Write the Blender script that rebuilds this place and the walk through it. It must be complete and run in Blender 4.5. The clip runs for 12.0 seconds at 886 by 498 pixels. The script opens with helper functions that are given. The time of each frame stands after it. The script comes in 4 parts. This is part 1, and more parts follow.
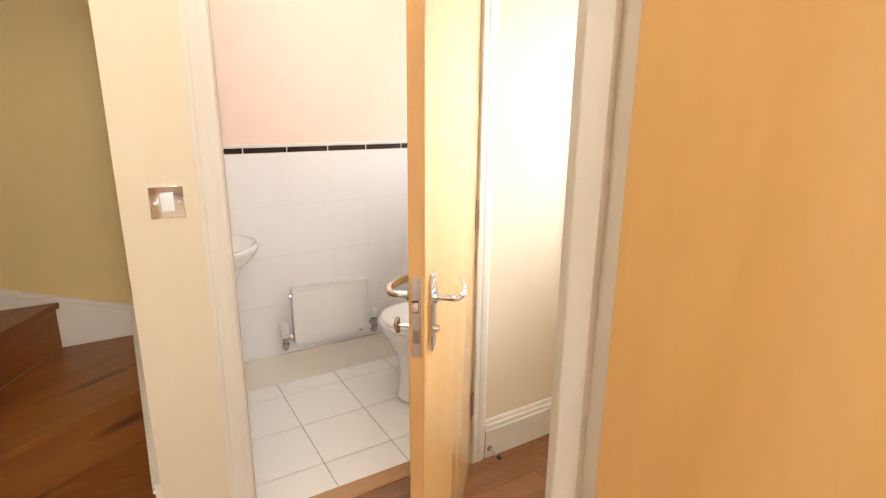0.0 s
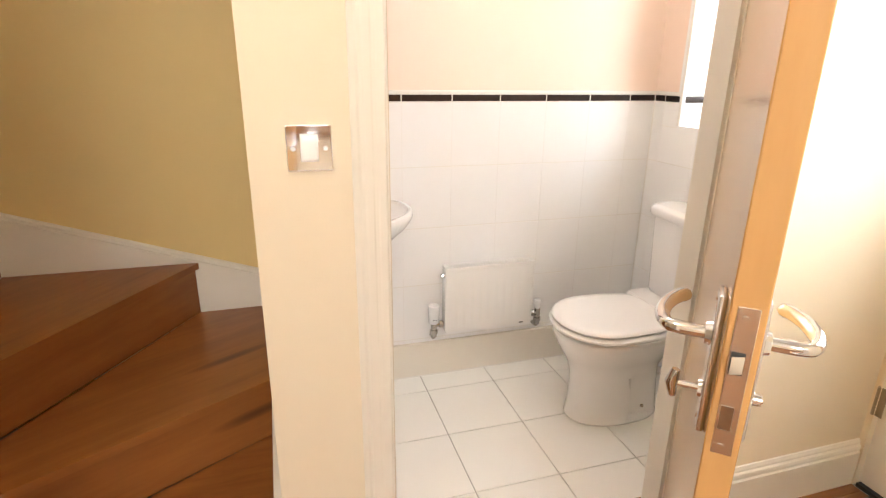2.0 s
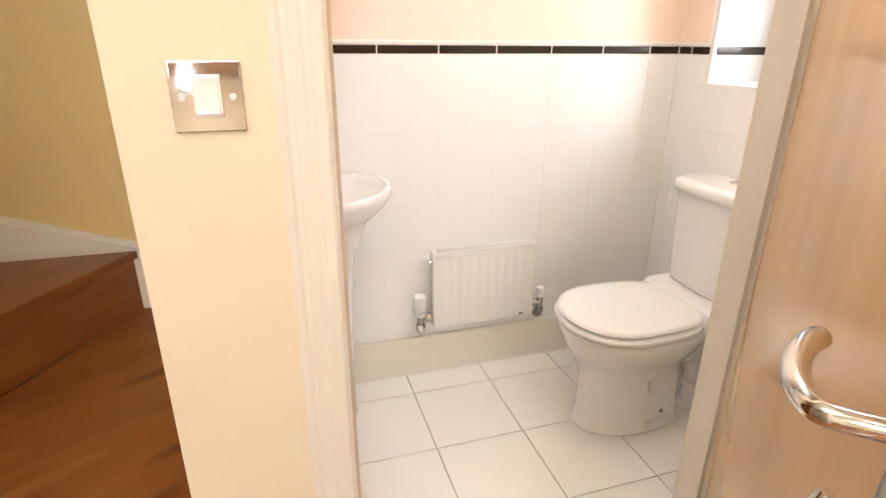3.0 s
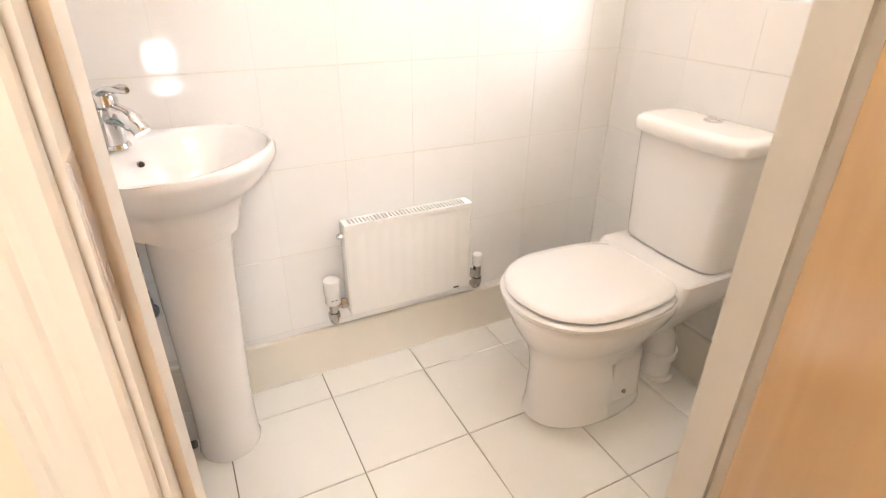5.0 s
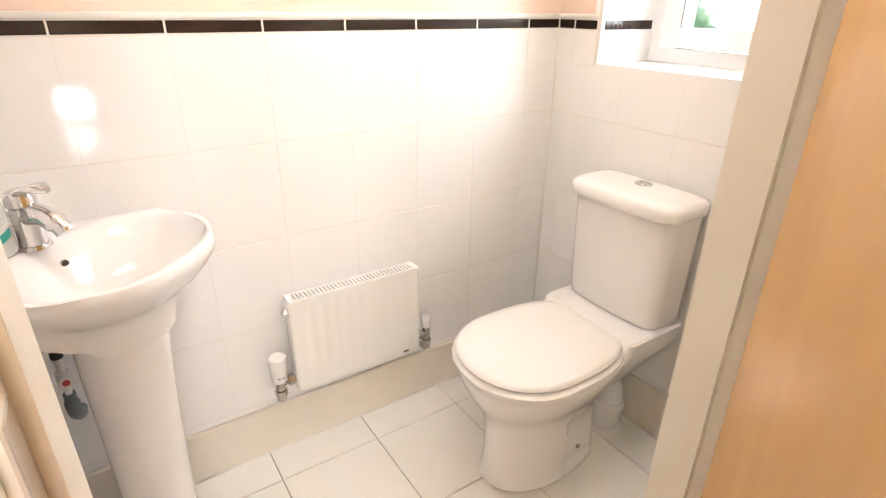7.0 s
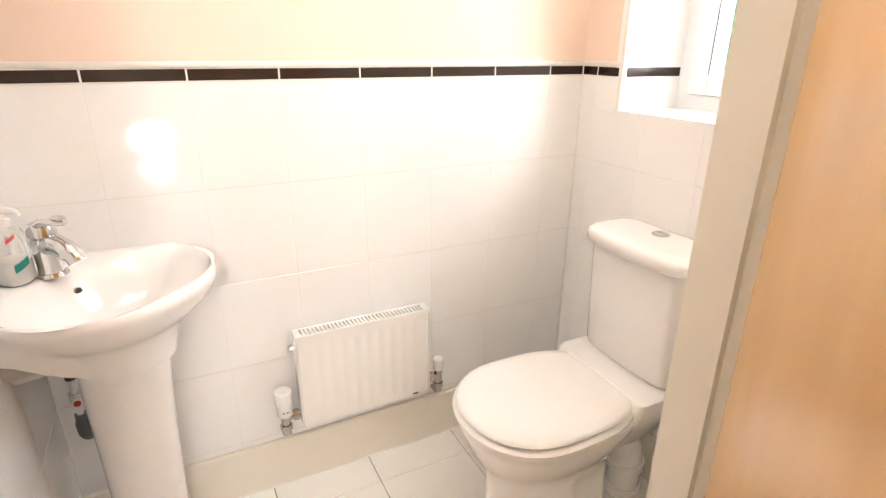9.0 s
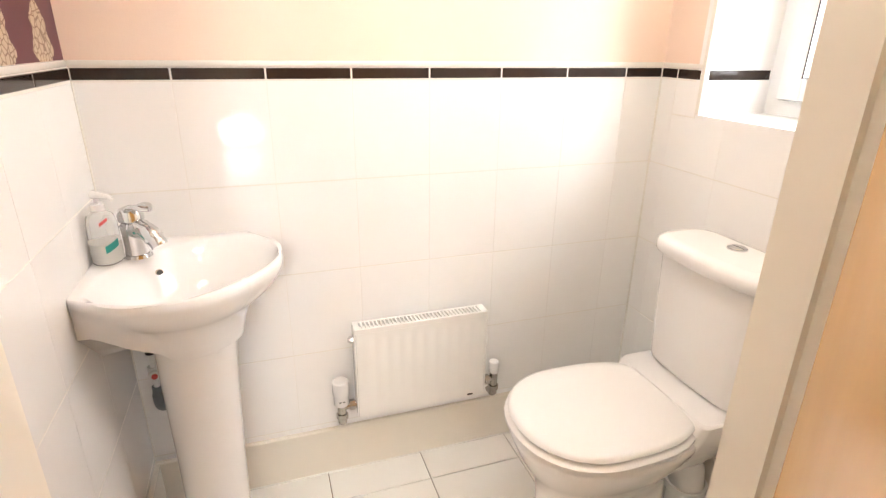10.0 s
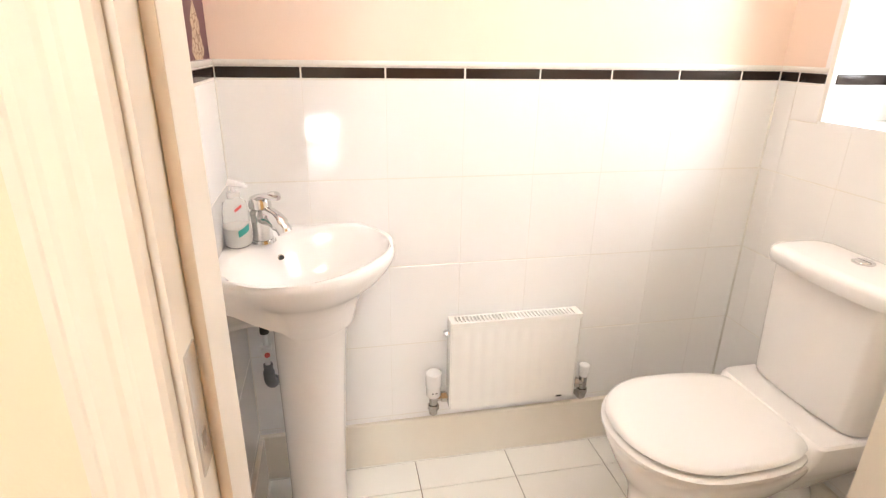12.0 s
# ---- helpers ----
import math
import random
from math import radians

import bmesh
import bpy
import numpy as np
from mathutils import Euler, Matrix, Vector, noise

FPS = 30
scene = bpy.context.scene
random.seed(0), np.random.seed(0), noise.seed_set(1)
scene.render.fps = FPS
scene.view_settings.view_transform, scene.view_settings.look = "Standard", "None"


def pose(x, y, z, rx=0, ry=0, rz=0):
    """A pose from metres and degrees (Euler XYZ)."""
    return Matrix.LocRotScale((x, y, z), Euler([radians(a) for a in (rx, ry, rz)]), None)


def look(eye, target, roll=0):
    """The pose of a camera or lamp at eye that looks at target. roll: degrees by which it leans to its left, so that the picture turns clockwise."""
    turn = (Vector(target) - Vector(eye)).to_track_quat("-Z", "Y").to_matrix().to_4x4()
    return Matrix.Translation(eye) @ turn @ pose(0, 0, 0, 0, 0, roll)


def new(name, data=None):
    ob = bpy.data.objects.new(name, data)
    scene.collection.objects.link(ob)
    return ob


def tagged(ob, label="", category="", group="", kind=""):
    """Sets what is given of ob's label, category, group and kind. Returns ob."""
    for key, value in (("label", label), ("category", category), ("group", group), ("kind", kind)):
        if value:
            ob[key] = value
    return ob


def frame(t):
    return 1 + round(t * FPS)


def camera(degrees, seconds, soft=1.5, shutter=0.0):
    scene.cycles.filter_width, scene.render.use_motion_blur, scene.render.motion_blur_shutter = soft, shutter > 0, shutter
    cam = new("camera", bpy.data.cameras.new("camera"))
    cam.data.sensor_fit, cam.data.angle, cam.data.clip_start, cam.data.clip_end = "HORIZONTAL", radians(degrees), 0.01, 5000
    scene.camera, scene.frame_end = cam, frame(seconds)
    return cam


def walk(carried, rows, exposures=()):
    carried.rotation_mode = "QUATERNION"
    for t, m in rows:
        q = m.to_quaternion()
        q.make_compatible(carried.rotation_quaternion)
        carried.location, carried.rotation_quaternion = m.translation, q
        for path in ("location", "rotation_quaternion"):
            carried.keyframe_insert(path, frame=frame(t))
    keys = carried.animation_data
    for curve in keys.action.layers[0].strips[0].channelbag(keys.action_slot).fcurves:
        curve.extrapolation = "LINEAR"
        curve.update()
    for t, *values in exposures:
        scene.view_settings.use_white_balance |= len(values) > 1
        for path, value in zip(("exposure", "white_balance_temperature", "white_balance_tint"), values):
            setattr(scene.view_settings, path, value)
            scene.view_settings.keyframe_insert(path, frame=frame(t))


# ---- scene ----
cam = camera(79.0, 12.0, soft=1.3)
PATH = [
    (0, (0.427, 0.912, 1.409), (1.429, 2.564, 0.894), 0.5),
    (0.5, (0.455, 1.044, 1.377), (1.231, 2.813, 0.856), 0.5),
    (1, (0.482, 1.17, 1.349), (1.083, 2.998, 0.804), 0.6),
    (1.5, (0.477, 1.32, 1.328), (1.032, 3.15, 0.743), 0.8),
    (2, (0.478, 1.453, 1.292), (1.029, 3.273, 0.67), 0.7),
    (2.5, (0.521, 1.596, 1.255), (1.069, 3.402, 0.592), 0.6),
    (2.7, (0.555, 1.661, 1.241), (1.103, 3.46, 0.559), 0.4),
    (4.3, (0.724, 2.007, 1.165), (1.369, 3.682, 0.284), 0.4),
    (4.5, (0.729, 2.046, 1.161), (1.422, 3.695, 0.266), 0.5),
    (5, (0.738, 2.132, 1.151), (1.537, 3.717, 0.229), 0.7),
    (5.5, (0.744, 2.174, 1.151), (1.616, 3.716, 0.223), 0.5),
    (6, (0.742, 2.198, 1.168), (1.665, 3.709, 0.238), 0.5),
    (6.5, (0.748, 2.207, 1.208), (1.702, 3.704, 0.287), 0.6),
    (7, (0.747, 2.192, 1.251), (1.759, 3.705, 0.422), 0.8),
    (7.2, (0.756, 2.184, 1.266), (1.776, 3.71, 0.471), 0.7),
    (8.8, (0.871, 2.136, 1.268), (1.777, 3.772, 0.558), 0.6),
    (9, (0.878, 2.132, 1.268), (1.721, 3.802, 0.56), 0.6),
    (9.5, (0.888, 2.129, 1.27), (1.585, 3.865, 0.56), 0.7),
    (10, (0.903, 2.125, 1.271), (1.506, 3.894, 0.559), 0.8),
    (10.5, (0.897, 2.127, 1.268), (1.453, 3.913, 0.56), 0.8),
    (11, (0.883, 2.131, 1.266), (1.39, 3.931, 0.556), 0.8),
    (11.5, (0.841, 2.131, 1.267), (1.292, 3.946, 0.56), 0.9),
    (12, (0.793, 2.124, 1.267), (1.174, 3.955, 0.559), 1.0),
]
walk(cam, [(t, look(eye, target, roll)) for t, eye, target, roll in PATH], [(0.0, 0.56), (1.0, 0.72), (2.5, 0.84), (4.5, 1.04), (12.0, 1.06)])
scene.view_settings.exposure = 0.50

# ---- world and lights ----
world = bpy.data.worlds.new("sky_world")
world.use_nodes = True
scene.world = world
_wn = world.node_tree.nodes
_sky = _wn.new("ShaderNodeTexSky")
_sky.sky_type = "NISHITA"
_sky.sun_disc = False
_sky.sun_elevation = radians(42)
_sky.sun_rotation = radians(250)
world.node_tree.links.new(_sky.outputs[0], _wn["Background"].inputs[0])
_wn["Background"].inputs[1].default_value = 0.12


def lamp(name, kind, energy, colour, m, size=None, size_y=None, spread=None):
    data = bpy.data.lights.new(name, kind)
    data.energy, data.color = energy, colour
    if kind == "AREA":
        data.shape, data.size, data.size_y = "RECTANGLE", size, size_y
        if spread:
            data.spread = radians(spread)
    elif size and kind == "POINT":
        data.shadow_soft_size = size
    elif kind == "SUN":
        data.angle = radians(size)
    ob = new(name, data)
    ob.matrix_world = m
    return ob


lamp("sun", "SUN", 2.5, (1.0, 0.95, 0.88), look((-3, -8, 9), (0, 0, 0)), 0.5)
DAY = (0.92, 0.96, 1.0)
WARM = (1.0, 0.90, 0.77)
lamp("wc_window_daylight", "AREA", 24.0, (0.86, 0.93, 1.0), look((2.62, 2.44, 2.04), (1.70, 3.05, 0.72)), 0.90, 0.80)
lamp("front_door_daylight", "AREA", 5.0, (0.88, 0.94, 1.0), look((2.33, 1.98, 1.42), (1.33, 1.98, 1.22)), 0.50, 0.80)
lamp("room_window_daylight", "AREA", 9.0, DAY, look((0.66, -2.58, 0.20), (0.72, -1.62, 0.34)), 0.36, 0.24)
lamp("wc_ceiling_bulb", "POINT", 9.5, (1.0, 0.98, 0.965), pose(1.30, 2.84, 2.24), 0.12)
# Added warm fill, no fitting in view, for the hall and stair walls.
lamp("hall_ceiling_bulb", "POINT", 8.8, WARM, pose(0.25, 1.72, 2.22), 0.06)
# Unseen fill added in the room to lift its open door and the low tiles.
lamp("room_ceiling_bulb", "POINT", 74.0, (1.0, 0.99, 0.97), pose(0.24, -0.45, 2.18), 0.25)


# ---- materials ----
def material(name, colour, rough=0.5, metal=0.0, spec=0.5, coat=0.0, noise_scale=8.0, vary=0.05, bump=0.0, bump_scale=120.0,
             random_tint=0.0, stretch=(1, 1, 1), second=None, transmission=0.0, rough_vary=0.0):
    """A plain surface with colour that varies at two scales, a fine relief and a tint of its own for each piece."""
    mat = bpy.data.materials.new(name)
    mat.use_nodes = True
    nt = mat.node_tree
    n, l = nt.nodes, nt.links
    b = n["Principled BSDF"]
    b.inputs["Roughness"].default_value = rough
    b.inputs["Metallic"].default_value = metal
    b.inputs["Specular IOR Level"].default_value = spec
    b.inputs["Coat Weight"].default_value = coat
    b.inputs["Coat Roughness"].default_value = 0.08
    b.inputs["Transmission Weight"].default_value = transmission
    tc = n.new("ShaderNodeTexCoord")
    mp = n.new("ShaderNodeMapping")
    mp.inputs["Scale"].default_value = stretch
    l.new(tc.outputs["Object"], mp.inputs[0])
    big, small = n.new("ShaderNodeTexNoise"), n.new("ShaderNodeTexNoise")
    big.inputs["Scale"].default_value, small.inputs["Scale"].default_value = noise_scale * 0.35, noise_scale * 3.0
    small.inputs["Detail"].default_value = 6
    l.new(mp.outputs[0], big.inputs[0])
    l.new(mp.outputs[0], small.inputs[0])
    add = n.new("ShaderNodeMath")
    add.operation = "ADD"
    l.new(big.outputs[0], add.inputs[0])
    l.new(small.outputs[0], add.inputs[1])
    info = n.new("ShaderNodeObjectInfo")
    rnd = n.new("ShaderNodeMath")
    rnd.operation = "MULTIPLY_ADD"
    l.new(info.outputs["Random"], rnd.inputs[0])
    rnd.inputs[1].default_value = random_tint * 4
    l.new(add.outputs[0], rnd.inputs[2])
    mr = n.new("ShaderNodeMapRange")
    mr.inputs["From Min"].default_value, mr.inputs["From Max"].default_value = 0.6, 1.4 + random_tint * 4
    l.new(rnd.outputs[0], mr.inputs[0])
    mix = n.new("ShaderNodeMix")
    mix.data_type = "RGBA"
    dark = second or tuple(c * (1 - vary * 2) for c in colour)
    mix.inputs["A"].default_value = (*dark, 1)
    mix.inputs["B"].default_value = (*colour, 1)
    l.new(mr.outputs[0], mix.inputs[0])
    l.new(mix.outputs["Result"], b.inputs["Base Color"])
    if rough_vary:
        rr = n.new("ShaderNodeMapRange")
        rr.inputs["To Min"].default_value, rr.inputs["To Max"].default_value = rough - rough_vary, rough + rough_vary
        l.new(small.outputs[0], rr.inputs[0])
        l.new(rr.outputs[0], b.inputs["Roughness"])
    if bump:
        bn, bp = n.new("ShaderNodeTexNoise"), n.new("ShaderNodeBump")
        bn.inputs["Scale"].default_value, bn.inputs["Detail"].default_value = bump_scale, 4
        bp.inputs["Strength"].default_value, bp.inputs["Distance"].default_value = bump, 0.002
        l.new(mp.outputs[0], bn.inputs[0])
        l.new(bn.outputs[0], bp.inputs["Height"])
        l.new(bp.outputs[0], b.inputs["Normal"])
    return mat


def wood(name, light, dark, axis="X", scale=1.0, rough=0.35, coat=0.0, knots=0.0, contrast=1.0, random_tint=0.0, fine=0.35):
    """Wood with long grain along an axis of the object, broad figure, fine pores and a few knots."""
    mat = bpy.data.materials.new(name)
    mat.use_nodes = True
    nt = mat.node_tree
    n, l = nt.nodes, nt.links
    b = n["Principled BSDF"]
    b.inputs["Roughness"].default_value, b.inputs["Coat Weight"].default_value = rough, coat
    b.inputs["Coat Roughness"].default_value = 0.16
    tc, mp = n.new("ShaderNodeTexCoord"), n.new("ShaderNodeMapping")
    s = {"X": (1.2, 9, 9), "Y": (9, 1.2, 9), "Z": (9, 9, 1.2)}[axis]
    mp.inputs["Scale"].default_value = [v * scale for v in s]
    info = n.new("ShaderNodeObjectInfo")
    off = n.new("ShaderNodeVectorMath")
    off.operation = "SCALE"
    off.inputs[0].default_value = (7.3, 11.1, 5.7)
    l.new(info.outputs["Random"], off.inputs["Scale"])
    l.new(tc.outputs["Object"], mp.inputs[0])
    l.new(off.outputs[0], mp.inputs["Location"])
    broad, pore = n.new("ShaderNodeTexNoise"), n.new("ShaderNodeTexNoise")
    broad.inputs["Scale"].default_value, broad.inputs["Detail"].default_value = 1.1, 5
    broad.inputs["Distortion"].default_value = 1.4
    pore.inputs["Scale"].default_value, pore.inputs["Detail"].default_value = 9, 6
    l.new(mp.outputs[0], broad.inputs[0])
    l.new(mp.outputs[0], pore.inputs[0])
    mul = n.new("ShaderNodeMath")
    mul.operation = "MULTIPLY_ADD"
    l.new(pore.outputs[0], mul.inputs[0])
    mul.inputs[1].default_value = fine
    l.new(broad.outputs[0], mul.inputs[2])
    rnd = n.new("ShaderNodeMath")
    rnd.operation = "MULTIPLY_ADD"
    l.new(info.outputs["Random"], rnd.inputs[0])
    rnd.inputs[1].default_value = random_tint
    l.new(mul.outputs[0], rnd.inputs[2])
    mr = n.new("ShaderNodeMapRange")
    mid = 0.5 + fine / 2 + random_tint / 2
    mr.inputs["From Min"].default_value, mr.inputs["From Max"].default_value = mid - 0.22 / contrast, mid + 0.22 / contrast
    l.new(rnd.outputs[0], mr.inputs[0])
    mix = n.new("ShaderNodeMix")
    mix.data_type = "RGBA"
    mix.inputs["A"].default_value, mix.inputs["B"].default_value = (*dark, 1), (*light, 1)
    l.new(mr.outputs[0], mix.inputs[0])
    last = mix.outputs["Result"]
    if knots:
        kv, km = n.new("ShaderNodeTexVoronoi"), n.new("ShaderNodeMapRange")
        kv.inputs["Scale"].default_value = knots
        km.inputs["From Min"].default_value, km.inputs["From Max"].default_value = 0.05, 0.16
        l.new(mp.outputs[0], kv.inputs[0])
        l.new(kv.outputs["Distance"], km.inputs[0])
        k = n.new("ShaderNodeMix")
        k.data_type = "RGBA"
        k.inputs["A"].default_value = (*[c * 0.35 for c in dark], 1)
        l.new(km.outputs[0], k.inputs[0])
        l.new(last, k.inputs["B"])
        last = k.outputs["Result"]
    l.new(last, b.inputs["Base Color"])
    bp = n.new("ShaderNodeBump")
    bp.inputs["Strength"].default_value, bp.inputs["Distance"].default_value = 0.12, 0.001
    l.new(pore.outputs[0], bp.inputs["Height"])
    l.new(bp.outputs[0], b.inputs["Normal"])
    return mat


CREAM = material("cream_wall_paint", (0.82, 0.715, 0.55), 0.6, vary=0.015, bump=0.12, bump_scale=260, noise_scale=3)
# The cream paint again, with the stairwell's warm dim light mixed into its colour.
SHADEDCREAM = material("cream_paint_in_warm_shade", (0.74, 0.56, 0.25), 0.6, vary=0.02, bump=0.12, bump_scale=260, noise_scale=3)
PEACH = material("pale_peach_wall_paint", (0.84, 0.665, 0.555), 0.6, vary=0.015, bump=0.12, bump_scale=260, noise_scale=3)
CEIL = material("white_ceiling_paint", (0.82, 0.79, 0.73), 0.7, vary=0.01, bump=0.1, bump_scale=200)
GLOSS = material("cream_white_gloss_woodwork", (0.82, 0.77, 0.68), 0.34, vary=0.012, bump=0.05, bump_scale=60, noise_scale=5)
WHITEGLOSS = material("white_gloss_paint", (0.82, 0.79, 0.74), 0.25, vary=0.012, bump=0.05, bump_scale=60)
TILE = material("glazed_white_wall_tile", (0.86, 0.845, 0.835), 0.07, vary=0.01, bump=0.03, bump_scale=9, noise_scale=5, random_tint=0.02)
BLACK = material("glazed_black_border_tile", (0.035, 0.022, 0.018), 0.10, vary=0.2, bump=0.03, bump_scale=20, random_tint=0.05)
SKIRTTILE = material("glazed_cream_skirting_tile", (0.80, 0.74, 0.65), 0.15, vary=0.02, random_tint=0.02, noise_scale=6)
GROUT = material("white_tile_grout", (0.79, 0.755, 0.70), 0.8, vary=0.04, bump=0.3, bump_scale=400)
FLOORTILE = material("satin_off_white_floor_tile", (0.86, 0.835, 0.79), 0.30, vary=0.006, bump=0.06, bump_scale=45, random_tint=0.02, noise_scale=3)
FLOORGROUT = material("grey_floor_grout", (0.30, 0.24, 0.19), 0.9, vary=0.12, bump=0.4, bump_scale=300)
CERAMIC = material("white_vitreous_china", (0.87, 0.85, 0.84), 0.06, vary=0.006, coat=0.3, noise_scale=3)
PLASTIC = material("white_seat_plastic", (0.87, 0.85, 0.84), 0.14, vary=0.006, noise_scale=3)
ENAMEL = material("white_radiator_enamel", (0.86, 0.84, 0.81), 0.22, vary=0.012, noise_scale=6)
CHROME = material("polished_chrome", (0.72, 0.72, 0.72), 0.09, 1.0, vary=0.02, noise_scale=20)
SATIN = material("satin_chrome", (0.76, 0.76, 0.77), 0.24, 1.0, vary=0.05, noise_scale=30)
# A darker, browner chrome for the valve bodies.
VALVEMETAL = material("dark_chrome_valve_metal", (0.50, 0.47, 0.43), 0.18, 1.0, vary=0.12, noise_scale=60)
BRASS = material("dull_steel_hinge_metal", (0.42, 0.36, 0.28), 0.32, 1.0, vary=0.1, noise_scale=40)
DARK = material("dark_slot", (0.03, 0.025, 0.02), 0.6, vary=0.2)
UPVC = material("white_window_plastic", (0.82, 0.82, 0.82), 0.2, vary=0.008)
STRIP = material("tan_stop_edge", (0.72, 0.59, 0.43), 0.6, vary=0.1)
MAPLE = wood("maple_door_veneer", (0.72, 0.44, 0.17), (0.58, 0.315, 0.105), "Z", 0.55, 0.22, 0.5, contrast=0.55, fine=0.2)
MAPLEEDGE = wood("maple_door_edge", (0.62, 0.37, 0.15), (0.52, 0.28, 0.10), "Z", 1.2, 0.3, 0.3, contrast=0.6)
STAIRWOOD = wood("reddish_brown_stair_wood", (0.38, 0.145, 0.038), (0.19, 0.06, 0.013), "X", 0.8, 0.42, 0.12, knots=0.9, contrast=0.6)
HALLWOOD = wood("reddish_brown_floor_board", (0.33, 0.14, 0.05), (0.19, 0.07, 0.022), "X", 1.0, 0.26, 0.5, knots=0.35, contrast=0.8, random_tint=0.15)
CARPETTHRESH = wood("oak_threshold_wood", (0.52, 0.30, 0.13), (0.40, 0.20, 0.08), "X", 1.5, 0.35, 0.2, contrast=0.7)


# ---- mesh helpers ----
def box(bm, lo, hi, m=None):
    r = bmesh.ops.create_cube(bm, size=1.0)["verts"]
    c = [(a + b) / 2 for a, b in zip(lo, hi)]
    s = [abs(b - a) for a, b in zip(lo, hi)]
    for v in r:
        v.co = Vector([v.co[i] * s[i] + c[i] for i in range(3)])
        if m:
            v.co = m @ v.co
    return r


def tube(bm, points, radii, seg=14, caps=True):
    """A round tube through points; radii: one, or one for each point."""
    pts = [Vector(p) for p in points]
    if not isinstance(radii, (list, tuple)):
        radii = [radii] * len(pts)
    rings, up = [], None
    for i, p in enumerate(pts):
        d = (pts[min(i + 1, len(pts) - 1)] - pts[max(i - 1, 0)]).normalized()
        if up is None:
            up = d.orthogonal().normalized()
        up = (up - d * up.dot(d)).normalized()
        side = d.cross(up)
        rings.append([bm.verts.new(p + radii[i] * (math.cos(a) * up + math.sin(a) * side)) for a in [2 * math.pi * k / seg for k in range(seg)]])
    for a, b in zip(rings, rings[1:]):
        for k in range(seg):
            bm.faces.new((a[k], a[(k + 1) % seg], b[(k + 1) % seg], b[k]))
    if caps:
        bm.faces.new(rings[0][::-1])
        bm.faces.new(rings[-1])
    return rings


def loft(bm, rings, close=True, cap_lo=True, cap_hi=True):
    """Skin over rings, each a list of places."""
    made = [[bm.verts.new(p) for p in ring] for ring in rings]
    n = len(made[0])
    for a, b in zip(made, made[1:]):
        for k in range(n if close else n - 1):
            bm.faces.new((a[k], a[(k + 1) % n], b[(k + 1) % n], b[k]))
    if cap_lo:
        bm.faces.new(made[0][::-1])
    if cap_hi:
        bm.faces.new(made[-1])
    return made


def bezier(pts, n=10):
    """A smooth line through the points (Catmull-Rom)."""
    p = [Vector(q) for q in pts]
    p = [2 * p[0] - p[1]] + p + [2 * p[-1] - p[-2]]
    out = []
    for i in range(1, len(p) - 2):
        for k in range(n):
            t = k / n
            out.append(0.5 * ((2 * p[i]) + (p[i + 1] - p[i - 1]) * t + (2 * p[i - 1] - 5 * p[i] + 4 * p[i + 1] - p[i + 2]) * t * t
                              + (3 * p[i] - p[i - 1] - 3 * p[i + 1] + p[i + 2]) * t ** 3))
    return out + [p[-2]]


def finish(bm, name, mat, smooth=False, bevel=0.0, segments=2):
    if bevel:
        edges = [e for e in bm.edges if len(e.link_faces) == 2 and e.calc_face_angle(0) > 0.6]
        bmesh.ops.bevel(bm, geom=edges, offset=bevel, segments=segments, profile=0.5, affect="EDGES", clamp_overlap=True)
    bmesh.ops.recalc_face_normals(bm, faces=bm.faces[:])
    me = bpy.data.meshes.new(name)
    bm.to_mesh(me)
    bm.free()
    for p in me.polygons:
        p.use_smooth = bool(smooth)
    if smooth:
        me.set_sharp_from_angle(angle=radians(38))
    me.materials.append(mat)
    return me


def part(name, bm, mat, parent=None, label="", smooth=False, bevel=0.0, segments=2, **tags):
    ob = new(name, finish(bm, name, mat, smooth, bevel, segments))
    if parent:
        ob.parent = parent
    return tagged(ob, label=label, **tags)


def boxes(name, parts, mat, parent=None, label="", bevel=0.0, **tags):
    bm = bmesh.new()
    for lo, hi in parts:
        box(bm, lo, hi)
    return part(name, bm, mat, parent, label, bevel=bevel, smooth=bevel > 0, **tags)


def empty(name, label, category, at=(0, 0, 0), group=""):
    ob = new(name)
    ob.location = at
    ob.empty_display_size = 0.1
    return tagged(ob, label=label, category=category, group=group)


def structure(name, parts, mat, label="", parent=None):
    return boxes(name, parts, mat, parent, label, kind="structure")


def strip(bm, a, b, profile, out, up=(0, 0, 1)):
    """A straight moulding from a to b: profile points are (along out, along up)."""
    a, b, out, up = Vector(a), Vector(b), Vector(out), Vector(up)
    loft(bm, [[q + out * u + up * v for u, v in profile] for q in (a, b)])


# ---- the plan, in metres ----
TOP = 2.40
HY = 2.48          # hall face of the wall with the toilet door
WY = 2.585         # its inner face
BACK = 3.515       # glazed face of the back wall
BRICKY = 3.523
LEFT, RIGHT = 0.531, 2.060
RY0, RY1 = 1.317, 1.425   # wall of the room's doorway
XE = 2.225         # inner face of the front door
OUT = 2.37

# ---- large structure ----
structure("floor", [((-1.7, -2.7, -0.12), (2.4, 2.585, -0.014)), ((-1.7, 2.585, -0.12), (0.42, 3.66, -0.014))], FLOORGROUT, "sub-floor below boards")
structure("floor_toilet_room", [((0.42, 2.60, -0.12), (2.37, 3.66, -0.004))], FLOORGROUT, "grey grouted bed of the toilet room's tiled floor")
structure("ceiling", [((-1.7, -2.7, TOP), (2.4, 3.7, TOP + 0.1))], CEIL, "plain white painted ceiling")
structure("wall_back", [((0.42, BRICKY, 0), (OUT, 3.66, TOP))], PEACH, "pale peach painted wall above white tiles")
